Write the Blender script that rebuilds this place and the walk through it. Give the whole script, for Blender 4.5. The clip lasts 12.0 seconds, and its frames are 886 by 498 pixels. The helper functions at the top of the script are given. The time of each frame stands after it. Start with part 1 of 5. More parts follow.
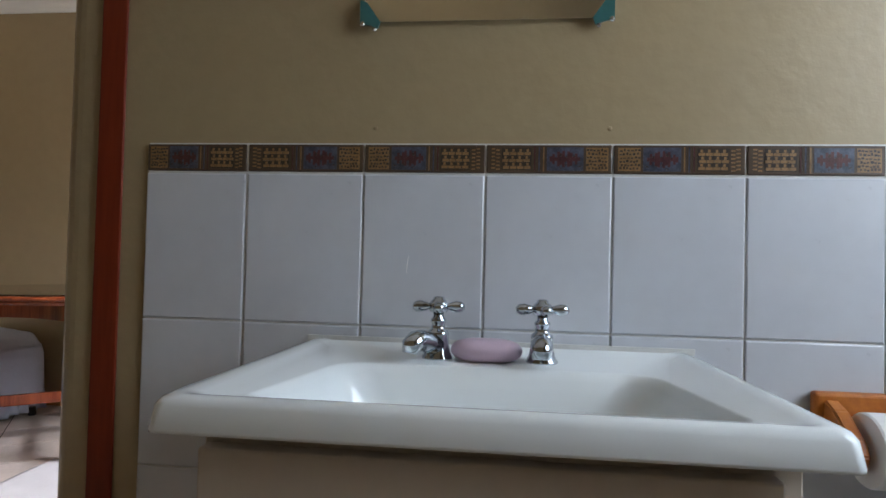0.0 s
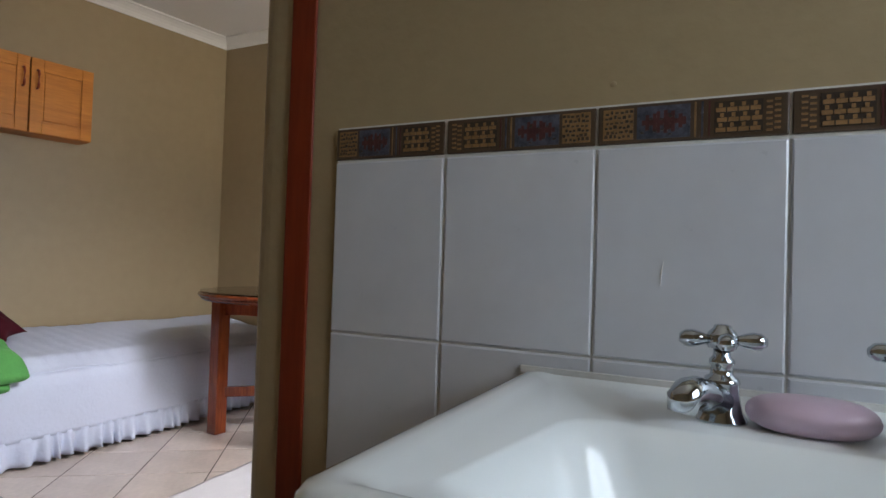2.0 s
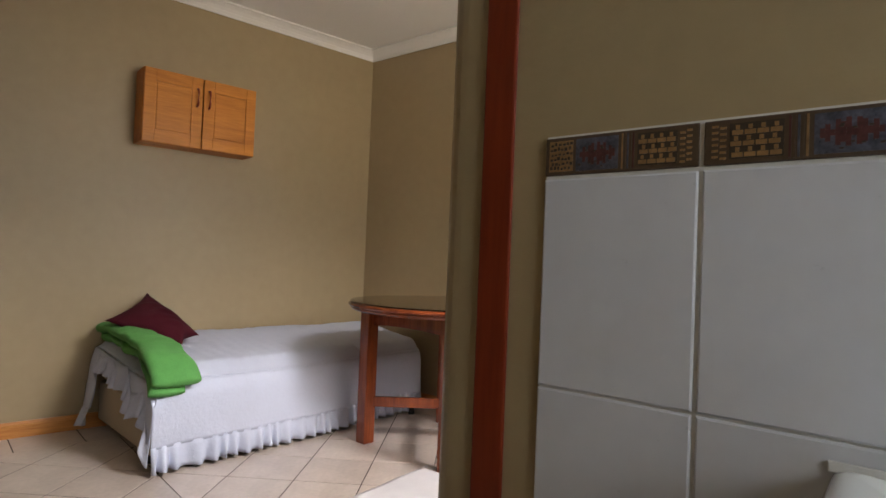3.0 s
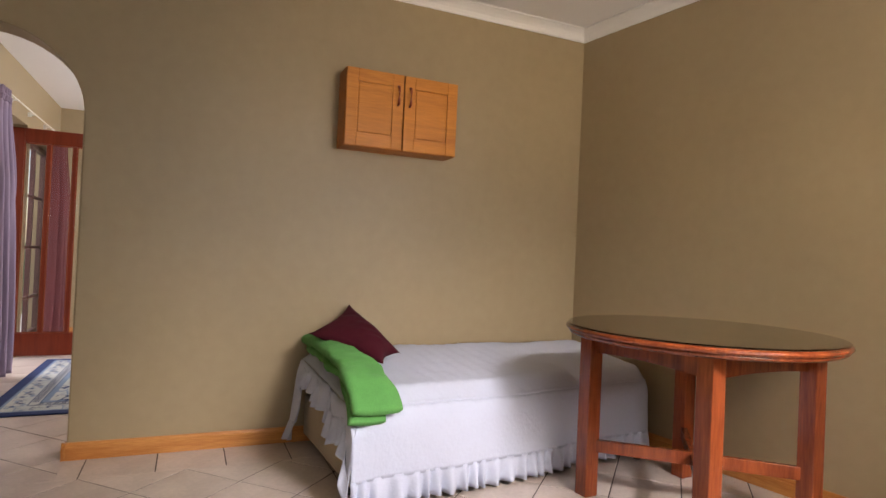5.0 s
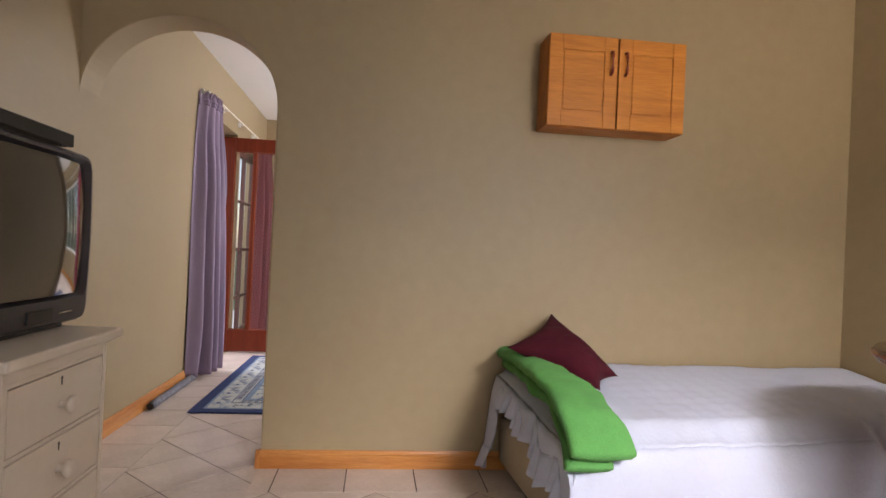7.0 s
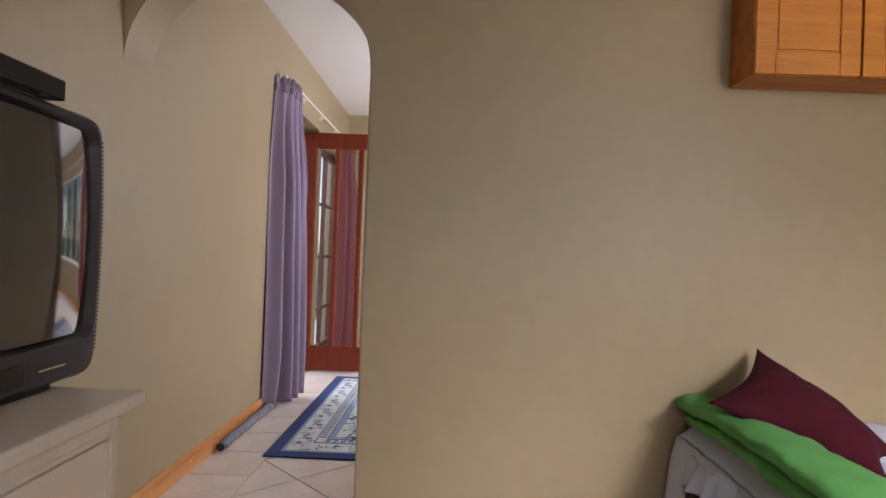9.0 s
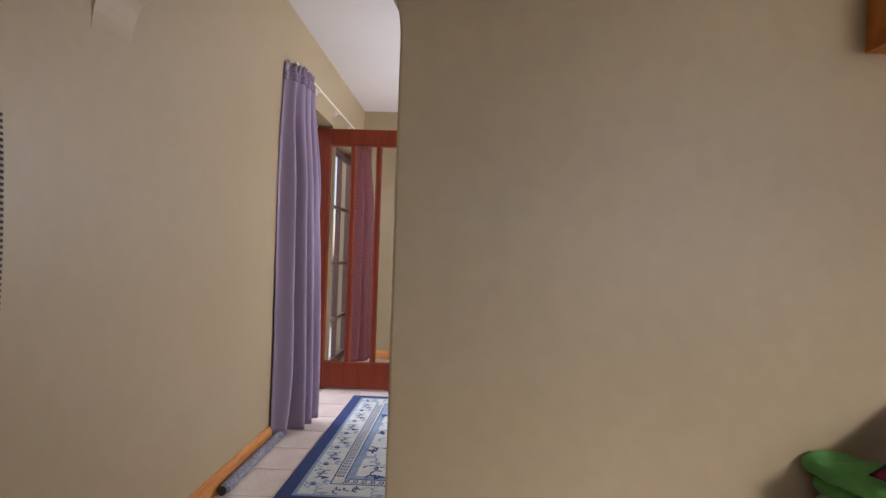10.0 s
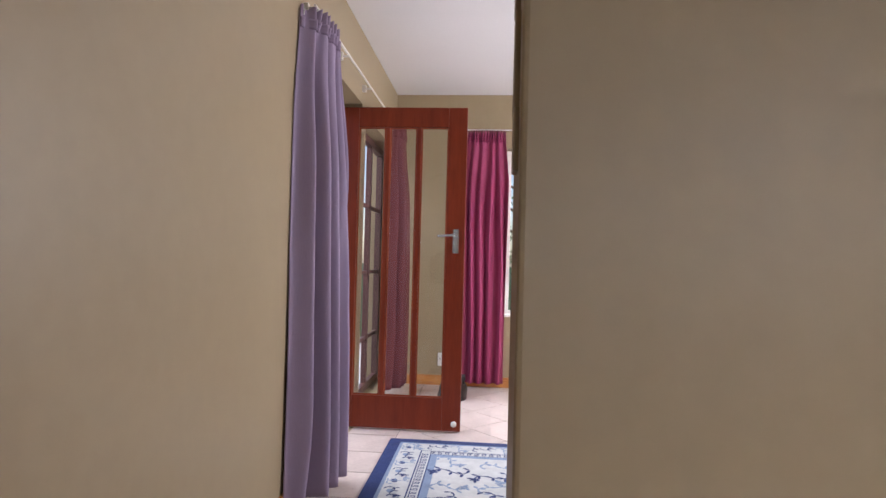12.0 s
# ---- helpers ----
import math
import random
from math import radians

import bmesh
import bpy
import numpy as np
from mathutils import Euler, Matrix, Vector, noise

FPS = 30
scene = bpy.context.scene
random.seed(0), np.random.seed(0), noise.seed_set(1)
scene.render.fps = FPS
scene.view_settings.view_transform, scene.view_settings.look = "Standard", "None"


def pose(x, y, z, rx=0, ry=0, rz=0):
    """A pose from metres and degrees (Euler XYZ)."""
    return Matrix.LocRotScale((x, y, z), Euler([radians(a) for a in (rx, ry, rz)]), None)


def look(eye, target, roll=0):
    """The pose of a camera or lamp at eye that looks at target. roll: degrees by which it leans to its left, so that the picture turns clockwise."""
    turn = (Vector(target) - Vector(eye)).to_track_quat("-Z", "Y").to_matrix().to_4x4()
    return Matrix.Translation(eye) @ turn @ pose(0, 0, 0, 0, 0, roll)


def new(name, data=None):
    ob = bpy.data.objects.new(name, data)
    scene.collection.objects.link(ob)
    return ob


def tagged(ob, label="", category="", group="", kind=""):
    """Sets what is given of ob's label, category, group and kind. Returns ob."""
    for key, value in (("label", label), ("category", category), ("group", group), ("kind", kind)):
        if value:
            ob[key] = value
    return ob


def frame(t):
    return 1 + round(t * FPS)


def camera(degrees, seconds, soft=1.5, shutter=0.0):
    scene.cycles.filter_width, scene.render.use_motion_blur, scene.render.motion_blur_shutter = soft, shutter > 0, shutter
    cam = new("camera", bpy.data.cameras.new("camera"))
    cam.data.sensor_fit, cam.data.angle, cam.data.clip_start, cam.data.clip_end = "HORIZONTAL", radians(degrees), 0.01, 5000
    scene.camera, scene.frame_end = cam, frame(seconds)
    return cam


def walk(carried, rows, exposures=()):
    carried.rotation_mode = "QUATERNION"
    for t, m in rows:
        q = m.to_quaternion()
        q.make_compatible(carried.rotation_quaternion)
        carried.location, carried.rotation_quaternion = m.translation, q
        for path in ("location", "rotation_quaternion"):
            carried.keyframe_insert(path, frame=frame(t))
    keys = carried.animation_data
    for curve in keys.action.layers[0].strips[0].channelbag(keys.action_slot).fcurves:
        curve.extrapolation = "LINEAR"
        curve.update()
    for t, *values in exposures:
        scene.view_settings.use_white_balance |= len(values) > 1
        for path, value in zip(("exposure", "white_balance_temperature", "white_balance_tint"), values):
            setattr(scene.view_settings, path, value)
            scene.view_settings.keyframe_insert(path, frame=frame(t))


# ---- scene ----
cam = camera(74.6, 12.0)
PATH = [
    (0, (1.476, 1.633, 0.986), (0.93, 3.557, 1.029), 1.4),
    (0.5, (1.448, 1.679, 0.982), (0.832, 3.581, 1.021), 1.3),
    (1, (1.418, 1.75, 0.977), (0.635, 3.59, 1.031), 1.5),
    (1.5, (1.386, 1.809, 0.99), (0.414, 3.556, 1.02), 1.4),
    (2, (1.341, 1.851, 0.986), (0.179, 3.478, 1.029), 1.8),
    (2.5, (1.274, 1.87, 1.0), (-0.081, 3.341, 1.042), 2.2),
    (3, (1.152, 1.897, 1.024), (-0.338, 3.231, 1.064), 2.3),
    (5, (0.64, 2.06, 1.058), (-1.193, 2.859, 1.083), 2.6),
    (5.5, (0.541, 2.044, 1.072), (-1.334, 2.739, 1.092), 2.6),
    (6, (0.401, 2.047, 1.062), (-1.526, 2.584, 1.081), 2.6),
    (6.5, (0.281, 2.057, 1.034), (-1.689, 2.4, 1.047), 2.7),
    (7, (0.136, 2.053, 1.032), (-1.851, 2.28, 1.044), 2.7),
    (9, (-0.626, 1.872, 1.039), (-2.626, 1.841, 1.054), 2.2),
    (9.5, (-0.817, 1.81, 1.062), (-2.816, 1.747, 1.078), 2.4),
    (10, (-1.058, 1.76, 1.073), (-3.057, 1.685, 1.092), 1.9),
    (10.5, (-1.273, 1.71, 1.053), (-3.271, 1.615, 1.085), 1.8),
    (11, (-1.487, 1.614, 1.052), (-3.484, 1.512, 1.094), 1.5),
    (11.5, (-1.697, 1.56, 1.048), (-3.693, 1.439, 1.095), 1.7),
    (12, (-1.924, 1.531, 1.065), (-3.917, 1.371, 1.105), 1.5),
]
walk(cam, [(t, look(eye, target, roll)) for t, eye, target, roll in PATH],
     [(0, -0.27, 6020, 12), (2.0, -0.40, 6170, 12), (3.2, -0.17, 6900, 14), (5, 0.10, 7000, 18), (9, 0.22, 6350, 18), (12, 0.12, 6250, 21)])

# ---- light ----
world = bpy.data.worlds.new("sky")
scene.world = world
world.use_nodes = True
wn = world.node_tree
sky = wn.nodes.new("ShaderNodeTexSky")
sky.sky_type, sky.sun_disc = "NISHITA", False
sky.sun_elevation, sky.sun_rotation = radians(48), radians(200)
wn.links.new(sky.outputs[0], wn.nodes["Background"].inputs[0])
wn.nodes["Background"].inputs[1].default_value = 0.15
sun = new("sun", bpy.data.lights.new("sun", "SUN"))
sun.data.energy, sun.data.angle, sun.data.color = 1.2, radians(20), (1, 0.95, 0.88)
sun.matrix_world = pose(0, 0, 10, 42, 0, -200)


# Area lamp added in or outside a window in place of daylight.
def daylight_lamp(eye, target, w, h, watts, color=(0.9, 0.95, 1.0)):
    lamp = new("window_light", bpy.data.lights.new("window_light", "AREA"))
    lamp.data.shape, lamp.data.size, lamp.data.size_y = "RECTANGLE", w, h
    lamp.data.energy, lamp.data.color = watts, color
    lamp.matrix_world = look(eye, target)


daylight_lamp((0.62, 3.7, 1.65), (-2.0, 3.5, 1.0), 1.3, 1.2, 14, (0.97, 0.97, 0.97))
daylight_lamp((2.5, 3.45, 3.1), (-1.4, 3.8, 0.5), 0.8, 0.6, 35, (1.0, 0.90, 0.72))
daylight_lamp((2.6, 4.25, 3.25), (-2.6, 2.0, 0.5), 0.9, 0.6, 205, (0.96, 0.97, 1.0))
# low outdoor lamp added for light thrown up off the ground
daylight_lamp((4.0, 3.5, 0.35), (-1.6, 4.2, 2.2), 2.0, 0.6, 105, (1.0, 0.86, 0.62))
daylight_lamp((2.66, 2.18, 1.56), (1.0, 2.05, 0.75), 0.8, 0.8, 18, (0.87, 0.95, 1.0))
daylight_lamp((-9.0, 2.6, 3.6), (-5.6, 2.0, 0.4), 2.0, 1.2, 178, (0.92, 0.96, 1.0))
daylight_lamp((-5.8, -1.7, 3.3), (-5.9, 1.8, 0.3), 2.4, 1.2, 158, (0.92, 0.96, 1.0))
# lamp in the unseen side opening, added to brighten the next room
daylight_lamp((-5.0, 3.68, 1.5), (-6.1, 0.7, 1.1), 1.3, 1.1, 66, (0.93, 0.97, 1.0))


# ---- materials ----
def material(name, color, rough=0.6, var=0.12, scale=3.0, fine=40.0, bump=0.05, metal=0.0, coat=0.0, other=None, island=0.0, spec=0.5, stretch=(1, 1, 1), dist=0.002):
    """A surface with broad and fine variation of its colour, and a fine relief."""
    m = bpy.data.materials.new(name)
    m.use_nodes = True
    t, b = m.node_tree, m.node_tree.nodes["Principled BSDF"]
    co = t.nodes.new("ShaderNodeTexCoord")
    mp = t.nodes.new("ShaderNodeMapping")
    mp.inputs["Scale"].default_value = stretch
    t.links.new(co.outputs["Object"], mp.inputs[0])

    def tex(s, detail):
        n = t.nodes.new("ShaderNodeTexNoise")
        n.inputs["Scale"].default_value, n.inputs["Detail"].default_value = s, detail
        t.links.new(mp.outputs[0], n.inputs["Vector"])
        return n

    big, small = tex(scale, 4), tex(fine, 5)
    add = t.nodes.new("ShaderNodeMix")
    add.inputs[0].default_value = 0.4
    t.links.new(big.outputs[0], add.inputs[2])
    t.links.new(small.outputs[0], add.inputs[3])
    ramp = t.nodes.new("ShaderNodeValToRGB")
    o = other or color
    ramp.color_ramp.elements[0].position, ramp.color_ramp.elements[1].position = 0.3, 0.7
    ramp.color_ramp.elements[0].color = (*[c * (1 - var) for c in color], 1)
    ramp.color_ramp.elements[1].color = (*[min(1, c * (1 + var)) for c in o], 1)
    t.links.new(add.outputs[0], ramp.inputs[0])
    out = ramp.outputs[0]
    if island:
        info = t.nodes.new("ShaderNodeObjectInfo")
        rng = t.nodes.new("ShaderNodeMapRange")
        rng.inputs[3].default_value, rng.inputs[4].default_value = 1 - island, 1 + island
        t.links.new(info.outputs["Random"], rng.inputs[0])
        hsv = t.nodes.new("ShaderNodeHueSaturation")
        t.links.new(out, hsv.inputs["Color"])
        t.links.new(rng.outputs[0], hsv.inputs["Value"])
        out = hsv.outputs[0]
    t.links.new(out, b.inputs["Base Color"])
    rr = t.nodes.new("ShaderNodeMapRange")
    rr.inputs[3].default_value, rr.inputs[4].default_value = max(0, rough - 0.06), min(1, rough + 0.06)
    t.links.new(small.outputs[0], rr.inputs[0])
    t.links.new(rr.outputs[0], b.inputs["Roughness"])
    b.inputs["Metallic"].default_value, b.inputs["Coat Weight"].default_value = metal, coat
    b.inputs["Coat Roughness"].default_value = 0.08
    b.inputs["Specular IOR Level"].default_value = spec
    if bump:
        bn = t.nodes.new("ShaderNodeBump")
        bn.inputs["Strength"].default_value, bn.inputs["Distance"].default_value = bump, dist
        t.links.new(small.outputs[0], bn.inputs["Height"])
        t.links.new(bn.outputs[0], b.inputs["Normal"])
    return m


def wood(name, dark, light, axis=2, rough=0.35, coat=0.3, scale=14.0):
    """Varnished wood with its grain along one axis."""
    m = bpy.data.materials.new(name)
    m.use_nodes = True
    t, b = m.node_tree, m.node_tree.nodes["Principled BSDF"]
    co, mp = t.nodes.new("ShaderNodeTexCoord"), t.nodes.new("ShaderNodeMapping")
    s = [1.0, 1.0, 1.0]
    s[axis] = 0.09
    mp.inputs["Scale"].default_value = s
    t.links.new(co.outputs["Object"], mp.inputs[0])
    a, c = t.nodes.new("ShaderNodeTexNoise"), t.nodes.new("ShaderNodeTexNoise")
    a.inputs["Scale"].default_value, a.inputs["Detail"].default_value, a.inputs["Distortion"].default_value = scale, 5, 0.6
    c.inputs["Scale"].default_value, c.inputs["Detail"].default_value = scale * 9, 3
    for n in (a, c):
        t.links.new(mp.outputs[0], n.inputs["Vector"])
    mx = t.nodes.new("ShaderNodeMix")
    mx.inputs[0].default_value = 0.35
    t.links.new(a.outputs[0], mx.inputs[2])
    t.links.new(c.outputs[0], mx.inputs[3])
    ramp = t.nodes.new("ShaderNodeValToRGB")
    ramp.color_ramp.elements[0].position, ramp.color_ramp.elements[1].position = 0.36, 0.64
    ramp.color_ramp.elements[0].color, ramp.color_ramp.elements[1].color = (*dark, 1), (*light, 1)
    t.links.new(mx.outputs[0], ramp.inputs[0])
    t.links.new(ramp.outputs[0], b.inputs["Base Color"])
    b.inputs["Roughness"].default_value, b.inputs["Coat Weight"].default_value = rough, coat * 0.5
    b.inputs["Specular IOR Level"].default_value = 0.3
    b.inputs["Coat Roughness"].default_value = 0.15
    bn = t.nodes.new("ShaderNodeBump")
    bn.inputs["Strength"].default_value, bn.inputs["Distance"].default_value = 0.15, 0.001
    t.links.new(mx.outputs[0], bn.inputs["Height"])
    t.links.new(bn.outputs[0], b.inputs["Normal"])
    return m


def glass(name, tint=(0.95, 0.97, 0.96), rough=0.0):
    m = bpy.data.materials.new(name)
    m.use_nodes = True
    b = m.node_tree.nodes["Principled BSDF"]
    b.inputs["Base Color"].default_value = (*tint, 1)
    b.inputs["Transmission Weight"].default_value, b.inputs["Roughness"].default_value, b.inputs["IOR"].default_value = 1, rough, 1.45
    return m


PAINT = material("olive_wall_paint", (0.325, 0.244, 0.138), 0.45, 0.05, 0.9, 16, 0.10, other=(0.34, 0.26, 0.152), dist=0.004)
TROWELLED = material("trowelled_olive_wall_paint", (0.325, 0.250, 0.138), 0.42, 0.05, 0.9, 34, 0.35, other=(0.34, 0.265, 0.150), dist=0.004)
CEIL = material("white_ceiling_paint", (0.78, 0.76, 0.74), 0.8, 0.03, 1.5, 60, 0.1)
WHITE = material("white_gloss_paint", (0.78, 0.76, 0.72), 0.4, 0.04, 5, 60, 0.08)
CREAM = material("cream_chest_paint", (0.60, 0.525, 0.44), 0.35, 0.05, 4, 50, 0.12, coat=0.1)
TILE = material("glazed_wall_tile", (0.55, 0.57, 0.61), 0.3, 0.05, 6, 30, 0.06, coat=0.2, island=0.03)
GROUT = material("white_grout", (0.62, 0.62, 0.6), 0.8, 0.1, 8, 120, 0.3)
FLOORTILE = material("mottled_floor_tile", (0.54, 0.455, 0.40), 0.3, 0.1, 5, 45, 0.08, other=(0.64, 0.55, 0.49), island=0.06, coat=0.15)
FLOORGROUT = material("dark_floor_grout", (0.07, 0.052, 0.045), 0.85, 0.2, 6, 90, 0.3)
CERAMIC = material("white_basin_ceramic", (0.82, 0.86, 0.87), 0.12, 0.02, 3, 20, 0.0, coat=0.6)
CHROME = material("chrome", (0.52, 0.56, 0.60), 0.09, 0.02, 20, 200, 0.0, metal=1.0)
STEEL = material("brushed_steel", (0.6, 0.6, 0.6), 0.25, 0.05, 20, 200, 0.05, metal=1.0)
SOAP = material("lilac_soap", (0.60, 0.46, 0.56), 0.35, 0.05, 12, 60, 0.1)
REDWOOD = wood("red_stained_wood", (0.15, 0.018, 0.005), (0.22, 0.031, 0.008), 2, 0.42, 0.12)
REDWOOD_Y = wood("red_stained_wood_rail", (0.16, 0.03, 0.012), (0.30, 0.06, 0.02), 1, 0.3, 0.4)
PINE = wood("orange_varnished_pine", (0.43, 0.145, 0.018), (0.61, 0.235, 0.035), 1, 0.42, 0.15, 16)
# Lighter than the door wood: bright reflections along the pane edges are painted in.
HIGHLIT_BEAD = wood("glossy_highlit_red_stained_bead", (0.22, 0.045, 0.018), (0.34, 0.085, 0.035), 2, 0.22, 1.2)
PINE_Z = wood("orange_varnished_pine_upright", (0.32, 0.09, 0.012), (0.50, 0.17, 0.025), 1, 0.42, 0.15)
SKIRT = wood("varnished_pine_skirting", (0.42, 0.16, 0.045), (0.62, 0.28, 0.09), 1, 0.3, 0.4, 20)
SKIRT_X = wood("varnished_pine_skirting_long", (0.42, 0.15, 0.035), (0.62, 0.28, 0.08), 0, 0.3, 0.4, 20)
TABLEWOOD = wood("mahogany_table_wood", (0.13, 0.024, 0.009), (0.30, 0.068, 0.02), 2, 0.22, 0.5)
TABLETOP = wood("table_top_wood", (0.20, 0.085, 0.02), (0.30, 0.13, 0.035), 0, 0.12, 0.8)
SPREAD = material("white_cotton_bedspread", (0.53, 0.57, 0.70), 0.85, 0.04, 4, 60, 0.6, dist=0.004)
BASE = material("beige_bed_base_fabric", (0.42, 0.36, 0.27), 0.85, 0.06, 5, 150, 0.3)
GREEN = material("green_fleece", (0.085, 0.29, 0.070), 0.95, 0.2, 9, 160, 0.7, dist=0.003)
MAROON = material("maroon_cushion_fabric", (0.055, 0.0045, 0.011), 0.95, 0.2, 8, 180, 0.4, spec=0.2)
PURPLE = material("mauve_curtain_cloth", (0.25, 0.185, 0.27), 0.7, 0.06, 5, 150, 0.2, stretch=(1, 1, 0.3))
WINE = material("maroon_curtain_cloth", (0.30, 0.034, 0.10), 0.65, 0.1, 5, 60, 0.05, stretch=(1, 1, 0.3))
# Red-brown cloth, its colour also darkened for the shade it hangs in.
SHADED_RED = material("shaded_red_curtain_cloth", (0.12, 0.015, 0.015), 0.7, 0.1, 5, 40, 0.0, stretch=(1, 1, 0.3))
PLASTIC = material("charcoal_plastic", (0.030, 0.026, 0.032), 0.38, 0.1, 10, 200, 0.1)
BLACK = material("black_plastic", (0.008, 0.008, 0.009), 0.35, 0.1, 10, 200, 0.05)
SCREEN = material("dark_screen_glass", (0.018, 0.016, 0.015), 0.06, 0.02, 2, 10, 0.0, coat=1.0, spec=0.8)
BROWNFRAME = material("brown_painted_steel", (0.12, 0.055, 0.05), 0.4, 0.1, 8, 60, 0.1)
SOCKET = material("white_plastic", (0.75, 0.74, 0.7), 0.4, 0.02, 8, 60, 0.0)
GREY = material("grey_spotted_cloth", (0.10, 0.10, 0.12), 0.9, 0.5, 60, 140, 0.4, other=(0.2, 0.2, 0.23))
NAVY = material("navy_carpet_pile", (0.012, 0.028, 0.11), 0.95, 0.2, 20, 300, 0.6)
RUGBLUE = material("blue_grey_carpet_pile", (0.17, 0.23, 0.33), 0.95, 0.2, 20, 300, 0.6)
RUGCREAM = material("cream_carpet_pile", (0.42, 0.43, 0.42), 0.95, 0.1, 20, 300, 0.6, other=(0.46, 0.47, 0.45))
WHITEMAT = material("white_woven_mat", (0.72, 0.70, 0.72), 0.9, 0.06, 12, 220, 0.5)
GLASS = glass("clear_glass")
MIRROR = material("mirror_silver", (0.85, 0.87, 0.85), 0.02, 0.01, 2, 10, 0.0, metal=1.0)
TEAL = material("teal_mirror_clip", (0.035, 0.13, 0.125), 0.3, 0.1, 20, 100, 0.0, coat=0.3)
PAPER = material("toilet_paper", (0.82, 0.81, 0.8), 0.95, 0.02, 10, 200, 0.3)
RIMBROWN = material("border_brown_glaze", (0.070, 0.045, 0.028), 0.3, 0.2, 30, 200, 0.2, coat=0.3)
TAN = material("border_tan_relief", (0.25, 0.145, 0.058), 0.35, 0.35, 60, 300, 0.2, coat=0.3)
BLUEGLAZE = material("border_blue_glaze", (0.018, 0.022, 0.040), 0.3, 0.4, 90, 300, 0.2, other=(0.07, 0.085, 0.12), coat=0.3)
REDGLAZE = material("border_red_glaze", (0.070, 0.020, 0.022), 0.3, 0.5, 90, 300, 0.2, coat=0.3)
DARKGLAZE = material("border_dark_glaze", (0.035, 0.025, 0.02), 0.3, 0.3, 60, 300, 0.2, coat=0.3)
GRASS = material("lawn", (0.06, 0.11, 0.025), 0.9, 0.3, 2, 40, 0.4)
CONCRETE = material("pale_concrete", (0.50, 0.48, 0.46), 0.85, 0.1, 1.5, 40, 0.3)
BARK = material("bark", (0.12, 0.08, 0.05), 0.9, 0.2, 6, 40, 0.5)
LEAF = material("leaves", (0.05, 0.10, 0.02), 0.6, 0.3, 3, 20, 0.0, other=(0.09, 0.15, 0.04))


# ---- mesh helpers ----
def part(name, bm, mat, parent=None, label="", smooth=False, m=None):
    me = bpy.data.meshes.new(name)
    bmesh.ops.recalc_face_normals(bm, faces=bm.faces[:])
    bm.to_mesh(me)
    bm.free()
    for x in mat if isinstance(mat, (list, tuple)) else [mat]:
        me.materials.append(x)
    if smooth:
        for p in me.polygons:
            p.use_smooth = True
    ob = new(name, me)
    if parent:
        ob.parent = parent
    if m is not None:
        ob.matrix_basis = m
    if label:
        ob["label"] = label
    return ob


def thing(name, label, category, m=None, group=""):
    ob = new(name)
    ob.matrix_basis = m if m is not None else Matrix()
    return tagged(ob, label, category, group)


def box(bm, x0, x1, y0, y1, z0, z1, bevel=0.0, mi=0, m=None, seg=2):
    v = [bm.verts.new((x, y, z)) for z in (z0, z1) for x, y in ((x0, y0), (x1, y0), (x1, y1), (x0, y1))]
    fs = [bm.faces.new([v[i] for i in q]) for q in ((3, 2, 1, 0), (4, 5, 6, 7), (0, 1, 5, 4), (1, 2, 6, 5), (2, 3, 7, 6), (3, 0, 4, 7))]
    for f in fs:
        f.material_index = mi
    if bevel:
        r = bmesh.ops.bevel(bm, geom=list({e for f in fs for e in f.edges}), offset=bevel, segments=seg, affect="EDGES", profile=0.5)
        v = list({w for f in r["faces"] for w in f.verts} | {w for w in v if w.is_valid})
        for f in r["faces"]:
            f.material_index = mi
    if m is not None:
        bmesh.ops.transform(bm, matrix=m, verts=[w for w in v if w.is_valid])
    return v


def lathe(bm, prof, n=20, m=None, mi=0):
    """Turns (radius, height) rows round z."""
    rings = []
    for r, z in prof:
        rings.append([bm.verts.new((r * math.cos(2 * math.pi * i / n), r * math.sin(2 * math.pi * i / n), z)) for i in range(n)])
    for a, b in zip(rings, rings[1:]):
        for i in range(n):
            bm.faces.new((a[i], a[(i + 1) % n], b[(i + 1) % n], b[i])).material_index = mi
    for r, rev in ((rings[0], True), (rings[-1], False)):
        bm.faces.new(r[::-1] if rev else r).material_index = mi
    if m is not None:
        bmesh.ops.transform(bm, matrix=m, verts=[v for r in rings for v in r])


def tube(bm, pts, r, n=10, mi=0):
    pts = [Vector(p) for p in pts]
    rings = []
    for i, p in enumerate(pts):
        d = (pts[min(i + 1, len(pts) - 1)] - pts[max(i - 1, 0)]).normalized()
        q = d.to_track_quat("Z", "Y")
        rr = r[i] if isinstance(r, (list, tuple)) else r
        rings.append([bm.verts.new(p + q @ Vector((rr * math.cos(2 * math.pi * k / n), rr * math.sin(2 * math.pi * k / n), 0))) for k in range(n)])
    for a, b in zip(rings, rings[1:]):
        for i in range(n):
            bm.faces.new((a[i], a[(i + 1) % n], b[(i + 1) % n], b[i])).material_index = mi
    bm.faces.new(rings[0][::-1]).material_index = mi
    bm.faces.new(rings[-1]).material_index = mi


def grid(bm, nu, nv, f, mi=0):
    vs = [[bm.verts.new(f(i / nu, j / nv)) for j in range(nv + 1)] for i in range(nu + 1)]
    for i in range(nu):
        for j in range(nv):
            bm.faces.new((vs[i][j], vs[i + 1][j], vs[i + 1][j + 1], vs[i][j + 1])).material_index = mi
    return vs


def thick(ob, t):
    s = ob.modifiers.new("thick", "SOLIDIFY")
    s.thickness, s.offset = t, 0
    return ob


def wall(name, bm, label, mat=None, m=None):
    return tagged(part(name, bm, mat or PAINT, m=m), label, "wall", kind="structure")


